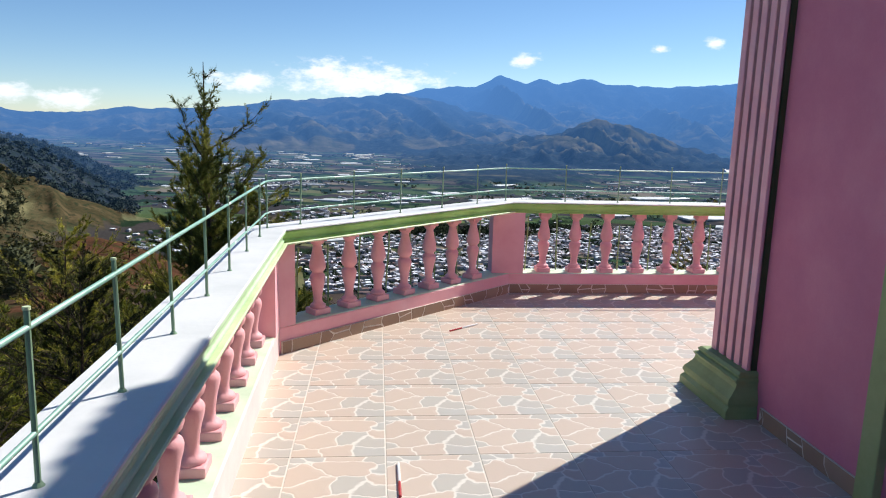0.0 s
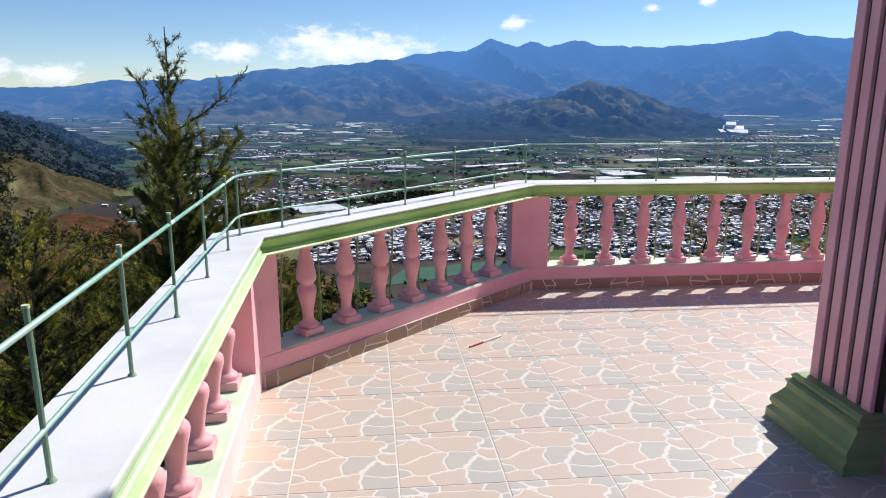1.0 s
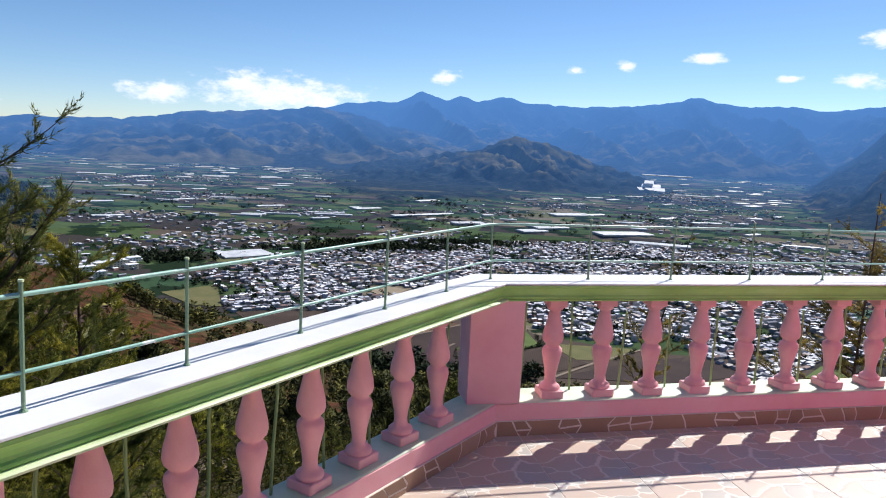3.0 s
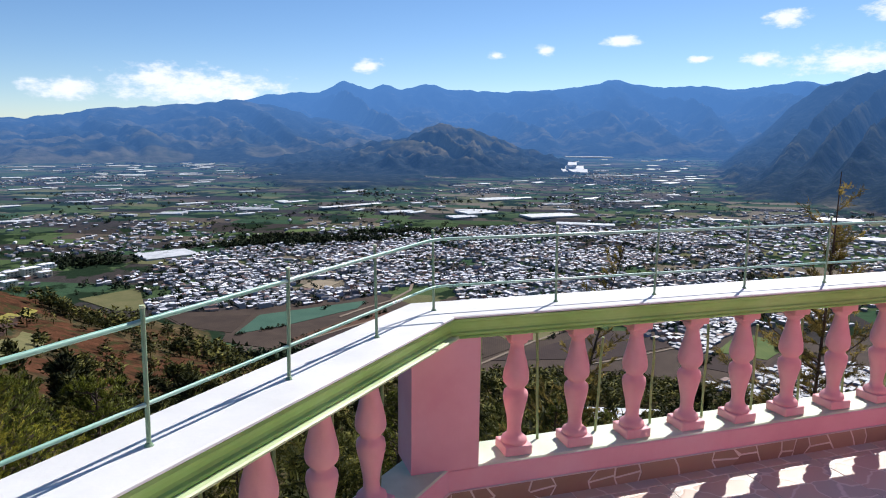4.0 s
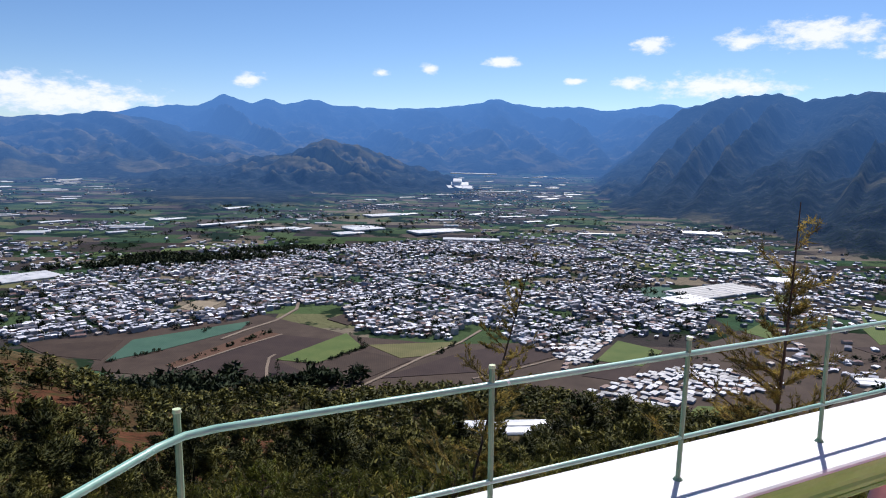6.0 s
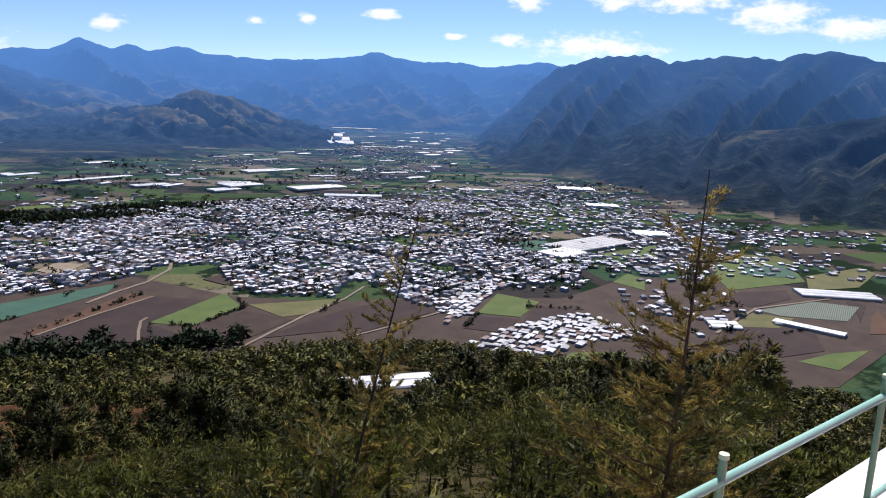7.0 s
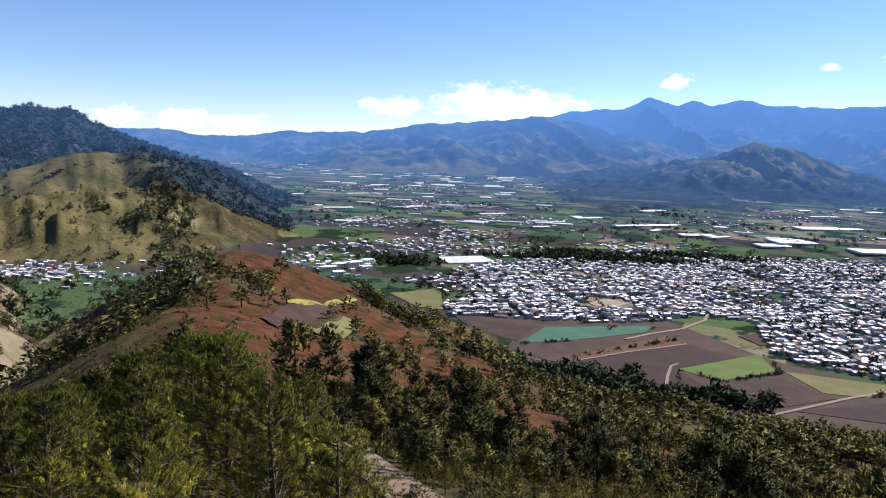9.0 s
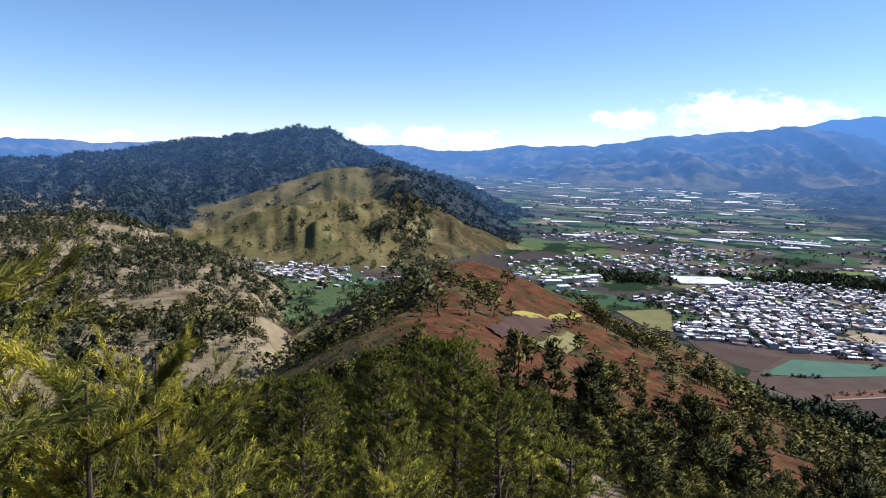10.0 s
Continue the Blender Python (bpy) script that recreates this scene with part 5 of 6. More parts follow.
def houses(name, x, y, z, w, l, h, r, ang):
    n = len(x)
    sx = np.array([-1, 1, 1, -1, -1, 1, 1, -1, -1, 1]) * 0.5
    sy = np.array([-1, -1, 1, 1, -1, -1, 1, 1, 0, 0]) * 0.5
    lx, ly = sx[None] * l[:, None], sy[None] * w[:, None]
    lz = np.concatenate([np.full((n, 4), -2.0), np.repeat(h[:, None], 4, 1), np.repeat((h + r)[:, None], 2, 1)], 1)
    ct, st = np.cos(ang)[:, None], np.sin(ang)[:, None]
    V = place((lx * ct - ly * st + x[:, None]).ravel(), (lx * st + ly * ct + y[:, None]).ravel(), (lz + z[:, None]).ravel())
    F = np.concatenate([HF_WALL, HF_ROOF])
    me = tri_mesh(name, V, (F[None] + (np.arange(n) * 10)[:, None, None]).reshape(-1, 3), M_HWALL)
    me.materials.append(M_HROOF)
    me.polygons.foreach_set("material_index", np.tile(np.r_[np.zeros(10), np.ones(4)].astype(np.int32), n))
    return new(name, me)


TOWN = [(-175, 990), (-100, 925), (-77, 797), (10, 803), (120, 800), (184, 830), (239, 866), (290, 850), (262, 705), (321, 650), (344, 640), (392, 690), (408, 674), (402, 603), (410, 545), (430, 530), (458, 562), (520, 585),
        (585, 530), (640, 540), (690, 610), (700, 690), (770, 790), (836, 840), (936, 1033), (925, 1112), (904, 1210), (832, 1295), (755, 1354), (690, 1395), (479, 1390), (382, 1385), (215, 1330), (100, 1270), (-51, 1190), (-120, 1080)]


def lots(cx, cy, half, ang):
    """House plots along a grid of streets."""
    us, vs = [], []
    for i in np.arange(-half, half, 31.0):
        for row in (0, 8.6, 17.2):
            for u in np.arange(-half, half, 7.4):
                if (u % 92) > 84:
                    continue
                us.append(u)
                vs.append(i + row)
    u, v = np.array(us) + rng.normal(0, 1.3, len(us)), np.array(vs) + rng.normal(0, 1.3, len(us))
    return cx + u * math.cos(ang) - v * math.sin(ang), cy + u * math.sin(ang) + v * math.cos(ang)


hx, hy = lots(360, 950, 700, radians(17))
k = inside(hx, hy, TOWN) & (np.hypot(hx - 124, hy - 908) > 36) & (np.hypot(hx + 88, hy - 1195) > 52) & (rng.uniform(0, 1, len(hx)) < 0.93 * np.clip(1.35 - 1.0 * (fbm(hx / 110, hy / 110, 61, 3) > 0.6), 0, 1))
k &= ~((hx > 715) & (hx < 925) & (hy > 640) & (hy < 770))
for gx0, gy0, gr in ((735, 793, 34), (865, 1030, 40), (480, 1010, 24), (640, 900, 26), (560, 760, 22)):
    k &= np.hypot(hx - gx0, (hy - gy0) * 1.4) > gr
hx, hy = hx[k], hy[k]
n = len(hx)
tagged(houses("town", hx, hy, np.full(n, VALLEY), rng.uniform(4.2, 7.0, n), rng.uniform(4.6, 9.5, n) * np.where(rng.uniform(0, 1, n) < 0.06, 2.0, 1), rng.uniform(2.2, 3.8, n) * np.where(rng.uniform(0, 1, n) < 0.14, 1.8, 1), rng.uniform(0.2, 1.3, n),
              radians(17) + rng.choice([0, np.pi / 2], n) + rng.normal(0, 0.12, n)), "dense town of small houses with metal roofs", "town", kind="stuff")
CLUSTERS = [(900, 600, 140, 150), (800, 560, 100, 90), (1000, 760, 170, 230), (1050, 1050, 210, 330), (1250, 1150, 240, 300), (1150, 820, 140, 120), (1160, 640, 100, 90), (1330, 560, 110, 60), (980, 1270, 190, 200),
            (1400, 1360, 190, 130), (1200, 1900, 160, 110), (1000, 1700, 150, 60), (1700, 2900, 240, 160), (720, 640, 60, 60), (640, 420, 70, 50), (1020, 480, 110, 60),
            (1770, 3180, 260, 220), (1500, 2300, 300, 160), (-330, 1120, 130, 90), (-230, 1330, 130, 130), (-120, 1560, 120, 90), (250, 1460, 120, 90), (40, 1900, 140, 80), (-300, 2300, 160, 120), (-480, 3200, 240, 130), (900, 2300, 160, 70),
            (300, 3300, 300, 120), (-60, 1350, 110, 80), (-360, 1700, 130, 100), (560, 2050, 160, 70), (-700, 3000, 240, 90)]
cx, cy = [], []
for px, py, pr, pn in CLUSTERS:
    cx.append(rng.normal(px, pr * 0.55, pn))
    cy.append(rng.normal(py, pr * 0.55, pn))
hx, hy = np.concatenate(cx), np.concatenate(cy)
hz, hf = height(hx, hy)[:2]
k = (hf > 0.5) | (hx < 0)
k &= ~inside(hx, hy, TOWN)
hx, hy, hz = hx[k], hy[k], hz[k]
n = len(hx)
tagged(houses("outlying_houses", hx, hy, hz, rng.uniform(4.5, 8, n), rng.uniform(6, 13, n), rng.uniform(2.0, 3.6, n), rng.uniform(0.4, 1.3, n), rng.uniform(0, 3.1, n)), "scattered houses and sheds across the valley", "houses", kind="stuff")
hx, hy = rng.normal(-690, 75, 230), rng.normal(930, 42, 230)
hz = height(hx, hy)[0]
k = hz < VALLEY + 9
hx, hy, hz = hx[k], hy[k], hz[k]
n = len(hx)
tagged(houses("side_village", hx, hy, hz, rng.uniform(4.5, 7, n), rng.uniform(6, 11, n), rng.uniform(2.0, 3.4, n), rng.uniform(0.5, 1.4, n), rng.uniform(-0.3, 0.3, n)), "small village in the side valley", "village", kind="stuff")


def house_meshes():
    out = []
    for k in range(5):
        w, l, h, r = random.uniform(3.8, 6.2), random.uniform(4.8, 9.0), random.uniform(1.8, 2.8), random.uniform(0.25, 0.7)
        bm = bmesh.new()
        block(bm, -l / 2, l / 2, -w / 2, w / 2, -1.5, h)
        bw = bpy.data.meshes.new("wall")
        bm.to_mesh(bw)
        bm.free()
        bw.materials.append(M_HWALL)
        bm = bmesh.new()
        sec = [(-w / 2 - 0.5, h - 0.2), (0, h + r), (w / 2 + 0.5, h - 0.2), (w / 2 + 0.5, h), (0, h + r + 0.2), (-w / 2 - 0.5, h)]
        e0, e1 = [[bm.verts.new((sx, yy, zz)) for yy, zz in sec] for sx in (-l / 2 - 0.5, l / 2 + 0.5)]
        for q in range(6):
            bm.faces.new((e0[q], e0[(q + 1) % 6], e1[(q + 1) % 6], e1[q]))
        bm.faces.new(e0)
        bm.faces.new(e1)
        bmesh.ops.recalc_face_normals(bm, faces=bm.faces)
        br = bpy.data.meshes.new("roof")
        bm.to_mesh(br)
        bm.free()
        br.materials.append(M_HROOF2)
        out.append((bw, br))
    return out


M_HROOF2, nt, b = material("bright_sheet_roof", 0.85, 0.0)
oi = nt.nodes.new("ShaderNodeObjectInfo")
link(nt, mixc(nt, mth(nt, "MULTIPLY", noise_tex(nt, coords(nt), 0.5, 4), 0.4), ramp(nt, oi.outputs["Random"], [(0.0, (0.68, 0.67, 0.66)), (0.35, (0.42, 0.41, 0.40)), (0.55, (0.80, 0.79, 0.77)), (0.82, (0.28, 0.18, 0.14)), (0.9, (0.6, 0.58, 0.55))], "CONSTANT"), (0.2, 0.19, 0.18)), b.inputs["Base Color"])
HM = house_meshes()
spots = []
while len(spots) < 200:
    q = random.random()
    if q < 0.62:
        px, py = random.uniform(375, 535), random.uniform(380, 462)
        if not (py > 380 + (535 - px) * 0.10 and py < 470 - abs(px - 480) * 0.25):
            continue
    else:
        t_ = random.random()
        px, py = 405 + 130 * t_ + random.uniform(-16, 16), 515 + 95 * t_ + random.uniform(-14, 14)
    if all(math.hypot(px - sx, py - sy) > 6.3 for sx, sy in spots):
        spots.append((px, py))
for px, py in spots:
    o = thing("house", "small house with pale sheet metal roof", "house", "houses below the town", at=(px, py, ground_z(px, py)))
    o.rotation_euler.z = random.choice([0.45, 0.45 + math.pi / 2]) + random.uniform(-0.15, 0.15)
    bw, br = random.choice(HM)
    share("wall", bw, o, Matrix())
    share("roof", br, o, Matrix())

M_HALL = paint("white_hall_paint", (0.84, 0.84, 0.84), (0.78, 0.78, 0.79), (0.88, 0.88, 0.88), 0.6, None, 0.7, 0.5, 0.01)
M_CREAM = paint("cream_block_paint", (0.66, 0.60, 0.42), (0.58, 0.52, 0.36), (0.72, 0.68, 0.52), 0.7, None, 0.7, 0.6, 0.01)
M_PANE, nt, b = material("dark_window_glass", 0.15)
b.inputs["Base Color"].default_value = (0.03, 0.035, 0.045, 1)
for px, py, w, dp, hi, col in ((-292, 1040, 26, 12, 7, 0), (-279, 1074, 22, 12, 7, 0), (-258, 1078, 24, 14, 10, 0), (-247, 1122, 20, 12, 7, 1), (-266, 1004, 18, 12, 7, 0), (-236, 1060, 16, 11, 7, 0)):
    o = thing("apartment_block", "pale flat-roofed block at the edge of town", "building", "blocks at the town edge", at=(px, py, ground_z(px, py)))
    o.rotation_euler.z = radians(38 + random.uniform(-6, 6))
    bm = bmesh.new()
    block(bm, -w / 2, w / 2, -dp / 2, dp / 2, -2, hi, 0.2)
    part("wall", bm, (M_CREAM, M_HALL)[col], o)
    bm = bmesh.new()
    block(bm, -w / 2 - 0.4, w / 2 + 0.4, -dp / 2 - 0.4, dp / 2 + 0.4, hi + 0.004, hi + 0.6, 0.1)
    part("roof", bm, M_HALL, o)
    bm = bmesh.new()
    block(bm, -0.9, 0.9, -0.08, 0.08, -0.7, 0.7)
    first_pane = None
    for fl in range(int(hi // 3.2)):
        for c_ in range(int(w // 5)):
            m = Matrix.Translation((-w / 2 + 3 + c_ * 5, -dp / 2 - 0.03, 1.8 + fl * 3.1))
            if first_pane is None:
                first_pane = part("window", bm, M_PANE, o)
                first_pane.matrix_basis = m
            else:
                share("window", first_pane.data, o, m)

# white hall on the far side of the valley
hall = thing("white_hall", "large white stepped building across the valley", "building")
fx = float(squeeze(np.array([3690.0]))[0]) / 3690.0
hall.matrix_basis = Matrix.Translation((1760 * fx, 3245 * fx, EYE_Z + (ground_z(1760, 3245) - 3 - EYE_Z) * fx)) @ pose(0, 0, 0, 0, 0, -28) @ Matrix.Scale(fx, 4)
for nm, bx in (("wing", (-55, 55, -30, 10, -5, 6)), ("wing", (-32, 60, 0, 40, -5, 20)), ("tower", (-20, 24, 15, 50, -5, 38)), ("annex", (30, 80, -40, -5, -5, 4))):
    bm = bmesh.new()
    block(bm, *bx, 1.0)
    x0, x1, y0, y1, z0, z1 = bx
    p0 = [bm.verts.new(c) for c in ((x0 - 2, y0 - 2, z1), (x1 + 2, y0 - 2, z1), (x1 + 2, y1 + 2, z1), (x0 - 2, y1 + 2, z1), (x0, y0 + 0.8 * (y1 - y0), z1 + 14), (x1, y0 + 0.8 * (y1 - y0), z1 + 14))]
    for f in ((0, 1, 5, 4), (2, 3, 4, 5), (0, 4, 3), (1, 2, 5), (0, 3, 2, 1)):
        bm.faces.new([p0[q] for q in f])
    part(nm, bm, M_HALL, hall)

# trees of the valley: hedges, copses and town gardens
x, y = sector(5200, -28, 62, 520, 2600)
h, fld = height(x, y)[:2]
k = (fld > 0.5) & ((fbm(x / 120, y / 120, 17, 3) > 0.62) | (rng.uniform(0, 1, len(x)) < 0.02))
k &= ~((x > 40) & (x < 545) & (y < 770) & (y > 360) & ~inside(x, y, TOWN)) | (rng.uniform(0, 1, len(x)) < 0.06)
tagged(scatter("valley_trees", BUSHES + PINES[:2], x[k], y[k], h[k], rng.uniform(4, 9, k.sum()), rng.uniform(0.9, 1.6, k.sum()), M_WOODS), "dark trees and hedges across town and valley", "trees", kind="stuff")
tx_, ty_ = rng.uniform(-180, 860, 4200), rng.uniform(500, 1380, 4200)
tk = inside(tx_, ty_, TOWN) & ((fbm(tx_ / 60, ty_ / 60, 83, 3) > 0.545) | (rng.uniform(0, 1, 4200) < 0.42))
tagged(scatter("town_trees", BUSHES, tx_[tk], ty_[tk], np.full(tk.sum(), VALLEY), rng.uniform(3.5, 7.5, tk.sum()), rng.uniform(0.8, 1.3, tk.sum()), M_WOODS), "dark garden trees among the houses", "trees", kind="stuff")
copse = []
for px, py, rx, ry, n in ((150, 1270, 190, 22, 420), (330, 1345, 120, 18, 220), (110, 1330, 60, 25, 120), (60, 590, 55, 30, 160), (150, 560, 60, 14, 110), (-200, 1150, 60, 40, 120)):
    copse.append(np.stack([rng.normal(px, rx * 0.5, n), rng.normal(py, ry * 0.5, n)], 1))
cp = np.concatenate(copse)
tagged(scatter("copse", BUSHES + PINES[:2], cp[:, 0], cp[:, 1], height(cp[:, 0], cp[:, 1])[0], rng.uniform(6, 13, len(cp)), rng.uniform(0.9, 1.5, len(cp)), M_WOODS), "dark copses beside the town", "trees", kind="stuff")
rows_ = []
for x0, y0, x1, y1, n in ((60, 660, 178, 745, 34), (8, 694, 60, 716, 14), (150, 645, 186, 612, 10), (186, 612, 252, 648, 24), (250, 650, 252, 708, 10), (300, 590, 345, 626, 10), (395, 480, 440, 512, 14), (500, 505, 545, 472, 12), (560, 330, 700, 300, 26)):
    q = rng.uniform(0, 1, n)
    rows_.append(np.stack([x0 + q * (x1 - x0) + rng.normal(0, 1.2, n), y0 + q * (y1 - y0) + rng.normal(0, 1.2, n)], 1))
rw_ = np.concatenate(rows_)
tagged(scatter("hedge", BUSHES, rw_[:, 0], rw_[:, 1], np.full(len(rw_), VALLEY), rng.uniform(2.5, 5.0, len(rw_)), rng.uniform(0.7, 1.2, len(rw_)), M_WOODS), "rows of dark shrubs along the field edges", "hedge", kind="stuff")
x, y = sector(9000, -34, 40, 2600, 7000)
h, fld = height(x, y)[:2]
k = (fbm(x / 300, y / 160, 18, 3) > 0.655) & (fld > 0.5)
tagged(scatter("far_trees", BUSHES, x[k], y[k], h[k], rng.uniform(5, 10, k.sum()), rng.uniform(1.2, 2.8, k.sum()), M_FARWOODS), "far hedges and copses across the valley floor", "trees", kind="stuff")


# ---- trees near the terrace ----
def sprays(name, label, cat, base, top, spread, first, n_limb, n_blade, mat, seed, rise=0.7, taper=1.0, blade=0.11, width=0.006, thin=0.35, group="", sway=0.0, girth=1.0, crest=None):
    """A slender tree: a bent trunk, rising limbs, twigs, and fine leaf sprays along them."""
    rnd = random.Random(seed)
    base, top = Vector(base), Vector(top)
    ht = (top - base).length
    o = thing(name, label, cat, group, at=base)
    ax = top - base
    pts, rad = [], []
    for k in range(15):
        t = k / 14
        pts.append(ax * t + Vector((math.sin(t * 7 + seed), math.cos(t * 6 + seed), 0)) * 0.012 * ht * t * (1.2 - t))
        rad.append(girth * 0.016 * ht * (1 - t) ** 0.9 * 0.62 + 0.004)
    bm = bmesh.new()
    tube(bm, pts, rad, 7)
    part("trunk", bm, M_BARK, o, "thin brown trunk")
    bm = bmesh.new()
    cen, axi = [], []
    for k in range(n_limb):
        t = first + (0.985 - first) * (k + rnd.random() * 0.6) / n_limb
        f = t * 14
        i = min(int(f), 13)
        p = pts[i].lerp(pts[i + 1], f - i)
        az = rnd.random() * 6.283
        ln = spread * ((1 - t) / (1 - first)) ** (0.75 * taper) * rnd.uniform(0.4, 1.4) + 0.05 * spread
        d = Vector((math.cos(az) + sway, math.sin(az), rise * rnd.uniform(0.5, 1.3))).normalized()
        ln *= 1 + sway * math.cos(az)
        if crest and t > crest:
            ln = spread * 0.30 * (1.08 - t) / (1 - crest) * rnd.uniform(0.3, 1.0)
            if rnd.random() < 0.45:
                continue
        q, lp = p.copy(), [p.copy()]
        for s in range(5):
            d = (d + Vector((rnd.uniform(-0.14, 0.14), rnd.uniform(-0.14, 0.14), rnd.uniform(-0.06, 0.14)))).normalized()
            q = q + d * ln / 5
            lp.append(q.copy())
        r0 = 0.010 * ln + 0.002
        tube(bm, lp, [r0, r0 * 0.8, r0 * 0.6, r0 * 0.45, r0 * 0.3, r0 * 0.15], 4, False)
        dens = thin + (1 - thin) * min(1.0, 1.9 * (1 - t)) ** 1.4
        for s in range(1, 6):
            for _ in range(3):
                tw = (d + Vector((rnd.uniform(-0.9, 0.9), rnd.uniform(-0.9, 0.9), rnd.uniform(-0.5, 0.7)))).normalized()
                tl = ln * rnd.uniform(0.10, 0.28)
                tp = lp[s - 1].lerp(lp[s], rnd.random())
                tube(bm, [tp, tp + tw * tl], [r0 * 0.25, 0.001], 3, False)
                m = max(1, int(n_blade * dens))
                for g in range(m):
                    cen.append(tp + tw * tl * (g + rnd.random()) / m)
                    axi.append(tw * 0.8 + d * 0.4)
    tagged(part("branch_work", bm, M_BARK, o), kind="stuff")
    V, F = blades(np.array([c[:] for c in cen]), np.array([c[:] for c in axi]), 4, blade, width, 0.03)
    c = tagged(new("crown", tri_mesh("crown", V, F, mat)), kind="stuff")
    c.parent = o
    return o


sprays("cedar_tree", "slender dark green cedar rising beside the terrace", "tree", (-3.05, 0.75, -4.9), (-3.19, 0.81, 2.30), 1.05, 0.20, 140, 50, M_CEDAR, 5, rise=0.95, taper=0.45, blade=0.055, width=0.004, thin=0.0, sway=0.22, crest=0.87)
sprays("cedar_tree", "yellow brown thin cedar beyond the railing", "tree", (5.3, 2.75, -5.2), (5.16, 2.54, 1.42), 1.3, 0.24, 96, 13, M_GOLD, 9, rise=0.5, taper=1.1, blade=0.055, width=0.004, thin=0.2, crest=0.90, girth=0.55)
sprays("cedar_tree", "bare thin young tree with golden sprays", "tree", (4.7, 9.1, -8.4), (6.36, 8.0, 0.32), 1.7, 0.22, 56, 17, M_GOLD, 12, rise=0.6, taper=1.4, blade=0.07, width=0.005, thin=0.10, girth=0.5, crest=0.80)
# the last three bushes get leaves with shade in their colour
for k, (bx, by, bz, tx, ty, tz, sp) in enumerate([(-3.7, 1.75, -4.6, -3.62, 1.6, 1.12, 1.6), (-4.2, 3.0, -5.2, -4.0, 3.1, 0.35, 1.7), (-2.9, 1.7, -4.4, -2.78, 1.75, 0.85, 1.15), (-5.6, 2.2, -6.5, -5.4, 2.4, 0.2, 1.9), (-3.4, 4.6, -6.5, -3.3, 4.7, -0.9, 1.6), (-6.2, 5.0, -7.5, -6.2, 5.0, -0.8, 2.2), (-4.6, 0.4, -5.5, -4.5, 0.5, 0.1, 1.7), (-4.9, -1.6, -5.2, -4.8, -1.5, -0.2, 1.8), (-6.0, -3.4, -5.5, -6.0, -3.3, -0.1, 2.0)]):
    sprays("cedar_bush", "bushy yellow green cedar below the terrace", "bush", (bx, by, bz), (tx, ty, tz), sp, 0.18, 76, 38 if k < 3 else 22, (M_LIME, M_SHADECEDAR)[k in (6, 7, 8)], 20 + k, rise=0.8, taper=0.7, blade=0.032, width=0.0024 if k < 3 else 0.0034, thin=0.5, group="bushes below the terrace")


def near_pine_parts(seed):
    """Trunk, limbs in loose whorls, and needle tufts along the outer part of each limb."""
    rnd = np.random.default_rng(seed)
    bm = bmesh.new()
    tube(bm, [(0, 0, -0.1), (0.01, 0, 0.3), (-0.008, 0.006, 0.65), (0, 0, 0.98)], [0.020, 0.016, 0.010, 0.002], 6)
    cen, axi = [], []
    for k in range(78):
        z = 0.12 + 0.86 * (k + rnd.uniform(0, 1)) / 78
        az = k * 2.4 + rnd.normal(0, 0.35)
        ln = 0.33 * (1.04 - z) ** 0.62 * rnd.uniform(0.6, 1.15) + 0.02
        rise = rnd.uniform(0.25, 0.75)
        o = np.array([math.cos(az), math.sin(az), rise])
        tip = np.array([0, 0, z]) + o * ln
        tube(bm, [(0, 0, z), tuple(np.array([0, 0, z - 0.01]) + o * ln * 0.55), tuple(tip)], [0.0045, 0.003, 0.001], 3, False)
        for g in range(7):
            f = 0.35 + 0.65 * (g + rnd.uniform(0, 1)) / 7
            side = rnd.normal(0, 0.10 * ln, 3)
            cen.append(np.array([0, 0, z]) + o * ln * f + side)
            axi.append(o * 0.45 + np.array([0, 0, 0.85]) + rnd.normal(0, 0.2, 3))
    V, F = blades(np.array(cen), np.array(axi), 22, 0.026, 0.0021, 0.020)
    return bm, V, F


def near_pine(seed):
    bm, V, F = near_pine_parts(seed)
    o = thing("pine_tree", "young green pine on the slope below", "pine", "pines below the terrace")
    part("trunk", bm, M_BARK, o)
    c = tagged(new("crown", tri_mesh("crown", V, F, M_PINE_NEAR, normals=crown_normals(V, 0.45))), kind="stuff")
    c.parent = o
    return o


base_pines = [near_pine(s) for s in (1, 2, 3)]
spots = []
while len(spots) < 122:
    az, d_ = random.uniform(-60, 76), 7 + 60 * random.random() ** 0.9
    px, py = d_ * math.sin(radians(az)), d_ * math.cos(radians(az))
    if -24 < az < -9 and 12 < d_ and random.random() < 0.4:
        continue
    if az > -6 and d_ > 34:
        continue
    if on_plot(np.array([px]), np.array([py]))[0]:
        continue
    if all(math.hypot(px - a_, py - b_) > 1.7 + 0.02 * d_ for a_, b_, _ in spots):
        spots.append((px, py, az))
for k, (px, py, az) in enumerate(spots):
    gz = ground_z(px, py)
    d_ = math.hypot(px, py)
    lim = -float(sight(az)) * d_ + EYE_Z
    ht = min(random.uniform(6.0, 14.0), max(1.6, (lim - gz) * random.uniform(0.85, 1.05)))
    m = Matrix.Translation((px, py, gz)) @ pose(0, 0, 0, random.uniform(-4, 4), random.uniform(-4, 4), random.uniform(0, 360)) @ Matrix.Diagonal((ht * 1.05, ht * 1.05, ht, 1))
    if k < 3:
        base_pines[k].matrix_basis = m
    else:
        o = copy_thing(base_pines[k % 3], Matrix())
        o.matrix_basis = m

# ---- pieces of the floor and skirting ----
floor = tagged(new("floor"), "terrace floor of flagstone print tiles", "floor", kind="structure")
TX, TY, GAP = 0.490, 0.497, 0.007
bm = bmesh.new()
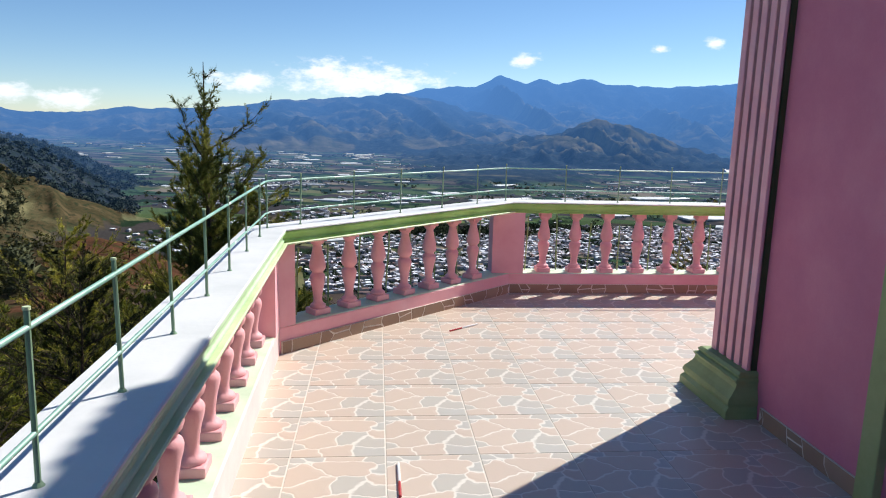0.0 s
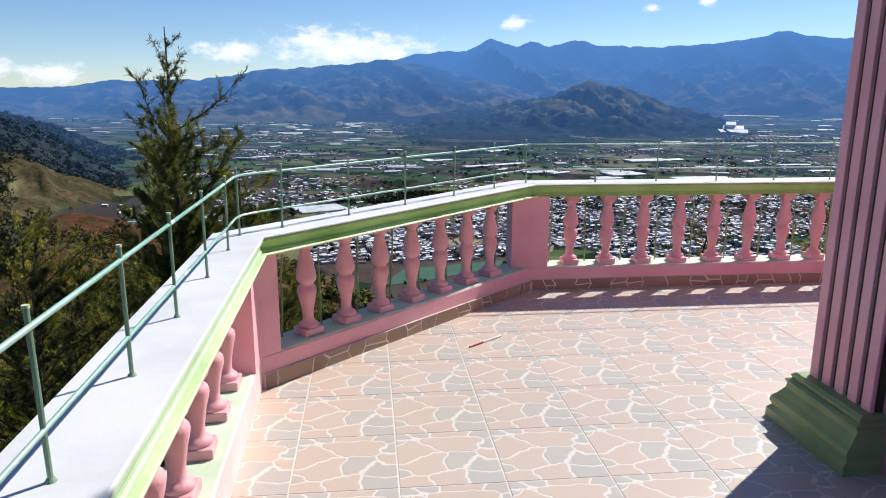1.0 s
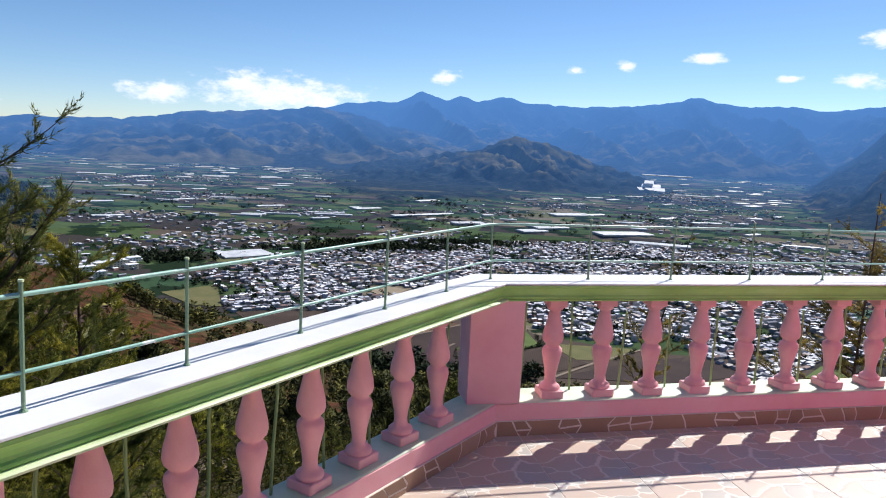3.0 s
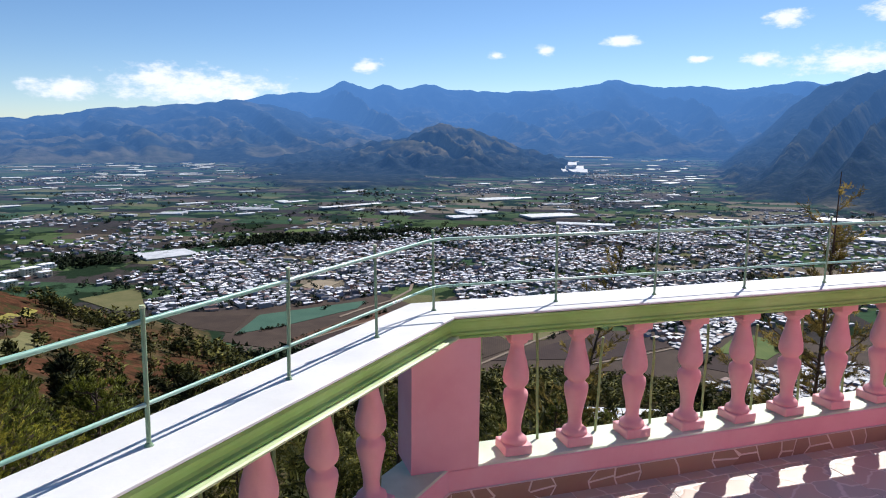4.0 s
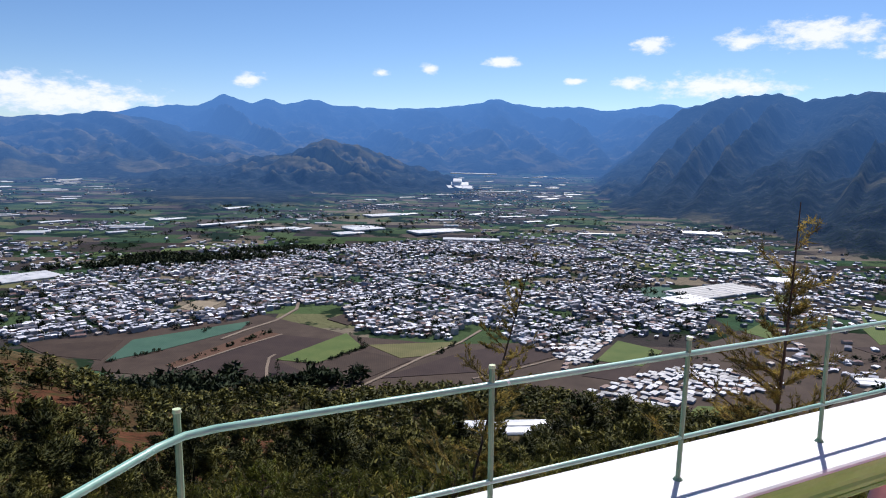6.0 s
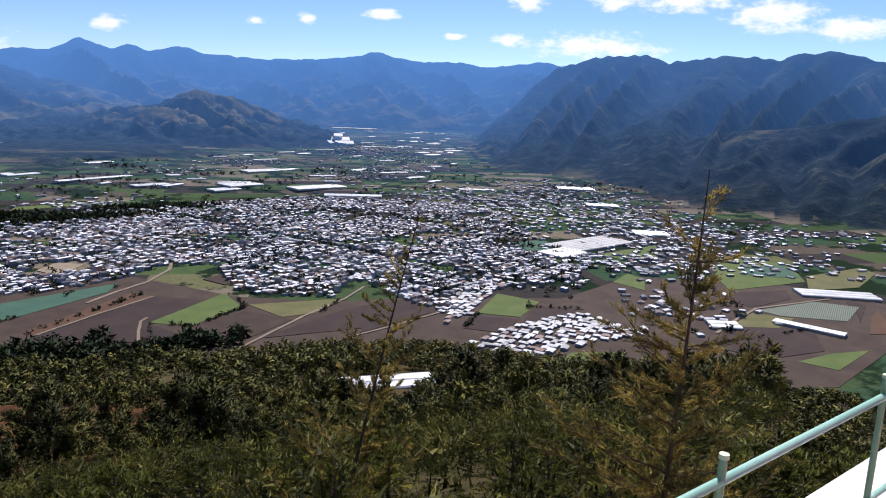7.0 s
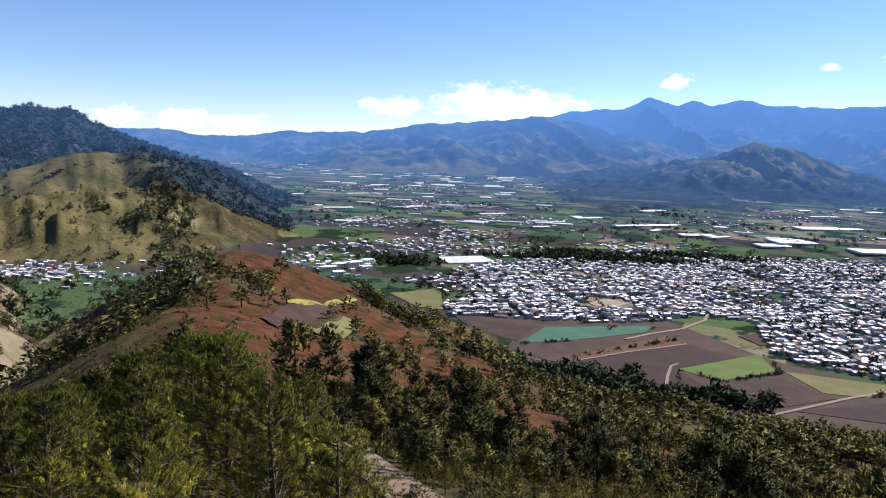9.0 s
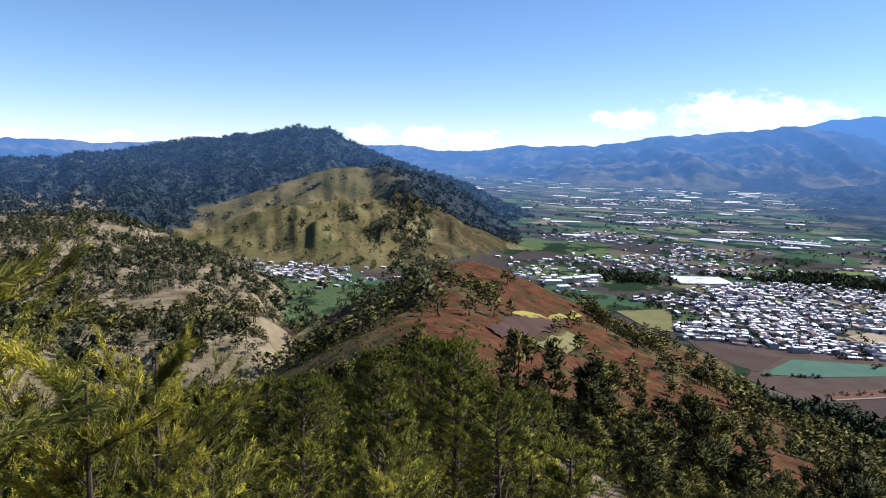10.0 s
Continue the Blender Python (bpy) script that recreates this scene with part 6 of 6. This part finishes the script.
block(bm, -TX / 2 + GAP / 2, TX / 2 - GAP / 2, -TY / 2 + GAP / 2, TY / 2 - GAP / 2, -0.03, 0.0, 0.002)
tile0 = part("tile", bm, M_TILE, floor)
first_tile = True


def trimmed(x, y):
    """A tile cut along the slanting and the side parapet."""
    bm = bmesh.new()
    bm.from_mesh(tile0.data)
    for co, no in ((Vector((-x, -y, 0)), Vector((MLOW.y, -MLOW.x, 0))), (Vector((B_LOW[0] - x, B_LOW[1] - y, 0)), Vector((LLOW.y, -LLOW.x, 0))), (Vector((0, -y, 0)), Vector((0, 1, 0)))):
        bmesh.ops.bisect_plane(bm, geom=bm.verts[:] + bm.edges[:] + bm.faces[:], plane_co=co - no * 0.09, plane_no=no, clear_outer=True)
    if not bm.faces:
        bm.free()
        return None
    me = bpy.data.meshes.new("tile")
    bm.to_mesh(me)
    bm.free()
    me.materials.append(M_TILE)
    return me


for i in range(-2, 15):
    for j in range(-14, 7):
        x, y = -1.272 + TX * (i + 0.5), -3.187 + TY * (j + 0.5)
        if x > 6.0 or y < -10.4 or (x > 1.3 and y < -3.3):
            continue
        cut = max(x * MLOW.y - y * MLOW.x + 0.36, y + 0.26, -2.03 - x + 0.25) > -0.09
        me = trimmed(x, y) if cut else tile0.data
        if me is None:
            continue
        if first_tile and not cut:
            tile0.location = (x, y, 0)
            first_tile = False
        else:
            share("tile", me, floor, Matrix.Translation((x, y, 0)))

skirting = tagged(new("baseboard"), "brown cut stone skirting with pale joints", "baseboard", kind="structure")


def skirt(p, q, n):
    """Cut stones from p to q on a face whose normal n points into the terrace."""
    p, q, n = Vector(p), Vector(q), Vector(n)
    ln, d = (q - p).length, (q - p).normalized()
    bm = bmesh.new()
    mid = (p + q) / 2
    for vtx in bmesh.ops.create_cube(bm, size=1.0)["verts"]:
        c = vtx.co.copy()
        w = mid + d * c.x * ln + n * (c.y * 0.012 + 0.0075)
        vtx.co = (w.x, w.y, 0.045 + c.z * 0.1)
    part("joint_bed", bm, M_GROUT, skirting)
    s = 0.0
    edge = [0.0, 0.0, 0.0]
    while s < ln - 0.03:
        w = min(random.uniform(0.09, 0.26), ln - s)
        nxt = [random.uniform(-0.035, 0.035) for _ in range(3)]
        za = random.uniform(0.03, 0.062)
        zb = za + random.uniform(-0.022, 0.022)
        lo_hi = [(0.0, None), (None, 0.092)] if random.random() < 0.4 else [(0.0, 0.092)]
        for lo, hi in lo_hi:
            g = 0.006
            l_z = [0.0 if lo is not None else za + g, za, 0.092 if hi is not None else za - g]
            r_z = [0.0 if lo is not None else zb + g, zb, 0.092 if hi is not None else zb - g]
            if lo is None:
                lp, rp = [(edge[1], l_z[0]), (edge[2], 0.092)], [(nxt[1], r_z[0]), (nxt[2], 0.092)]
            elif hi is None:
                lp, rp = [(edge[0], 0.0), (edge[1], l_z[2])], [(nxt[0], 0.0), (nxt[1], r_z[2])]
            else:
                lp, rp = [(edge[0], 0.0), (edge[1], 0.046), (edge[2], 0.092)], [(nxt[0], 0.0), (nxt[1], 0.046), (nxt[2], 0.092)]
            ring = [(s + g + e, zz) for e, zz in lp] + [(s + w - g + e, zz) for e, zz in reversed(rp)]
            bm = bmesh.new()
            rows = []
            for oo in (0.0, 0.016):
                row = []
                for ss, zz in ring:
                    pt = p + d * min(max(ss, 0), ln) + n * oo
                    row.append(bm.verts.new((pt.x, pt.y, zz)))
                rows.append(row)
            m = len(ring)
            for q in range(m):
                bm.faces.new((rows[0][q], rows[0][(q + 1) % m], rows[1][(q + 1) % m], rows[1][q]))
            bm.faces.new(rows[0])
            bm.faces.new(rows[1])
            part("stone", bm, M_STONE, skirting)
        s += w
        edge = nxt


skirt((0.05, -0.118), (6.3, -0.118), (0, -1))
skirt(low_m(2.88, 0.118), low_m(0.05, 0.118), (-MLOW.y, MLOW.x))
skirt((0.97, -4.2), (0.97, -3.35), (-1, 0))
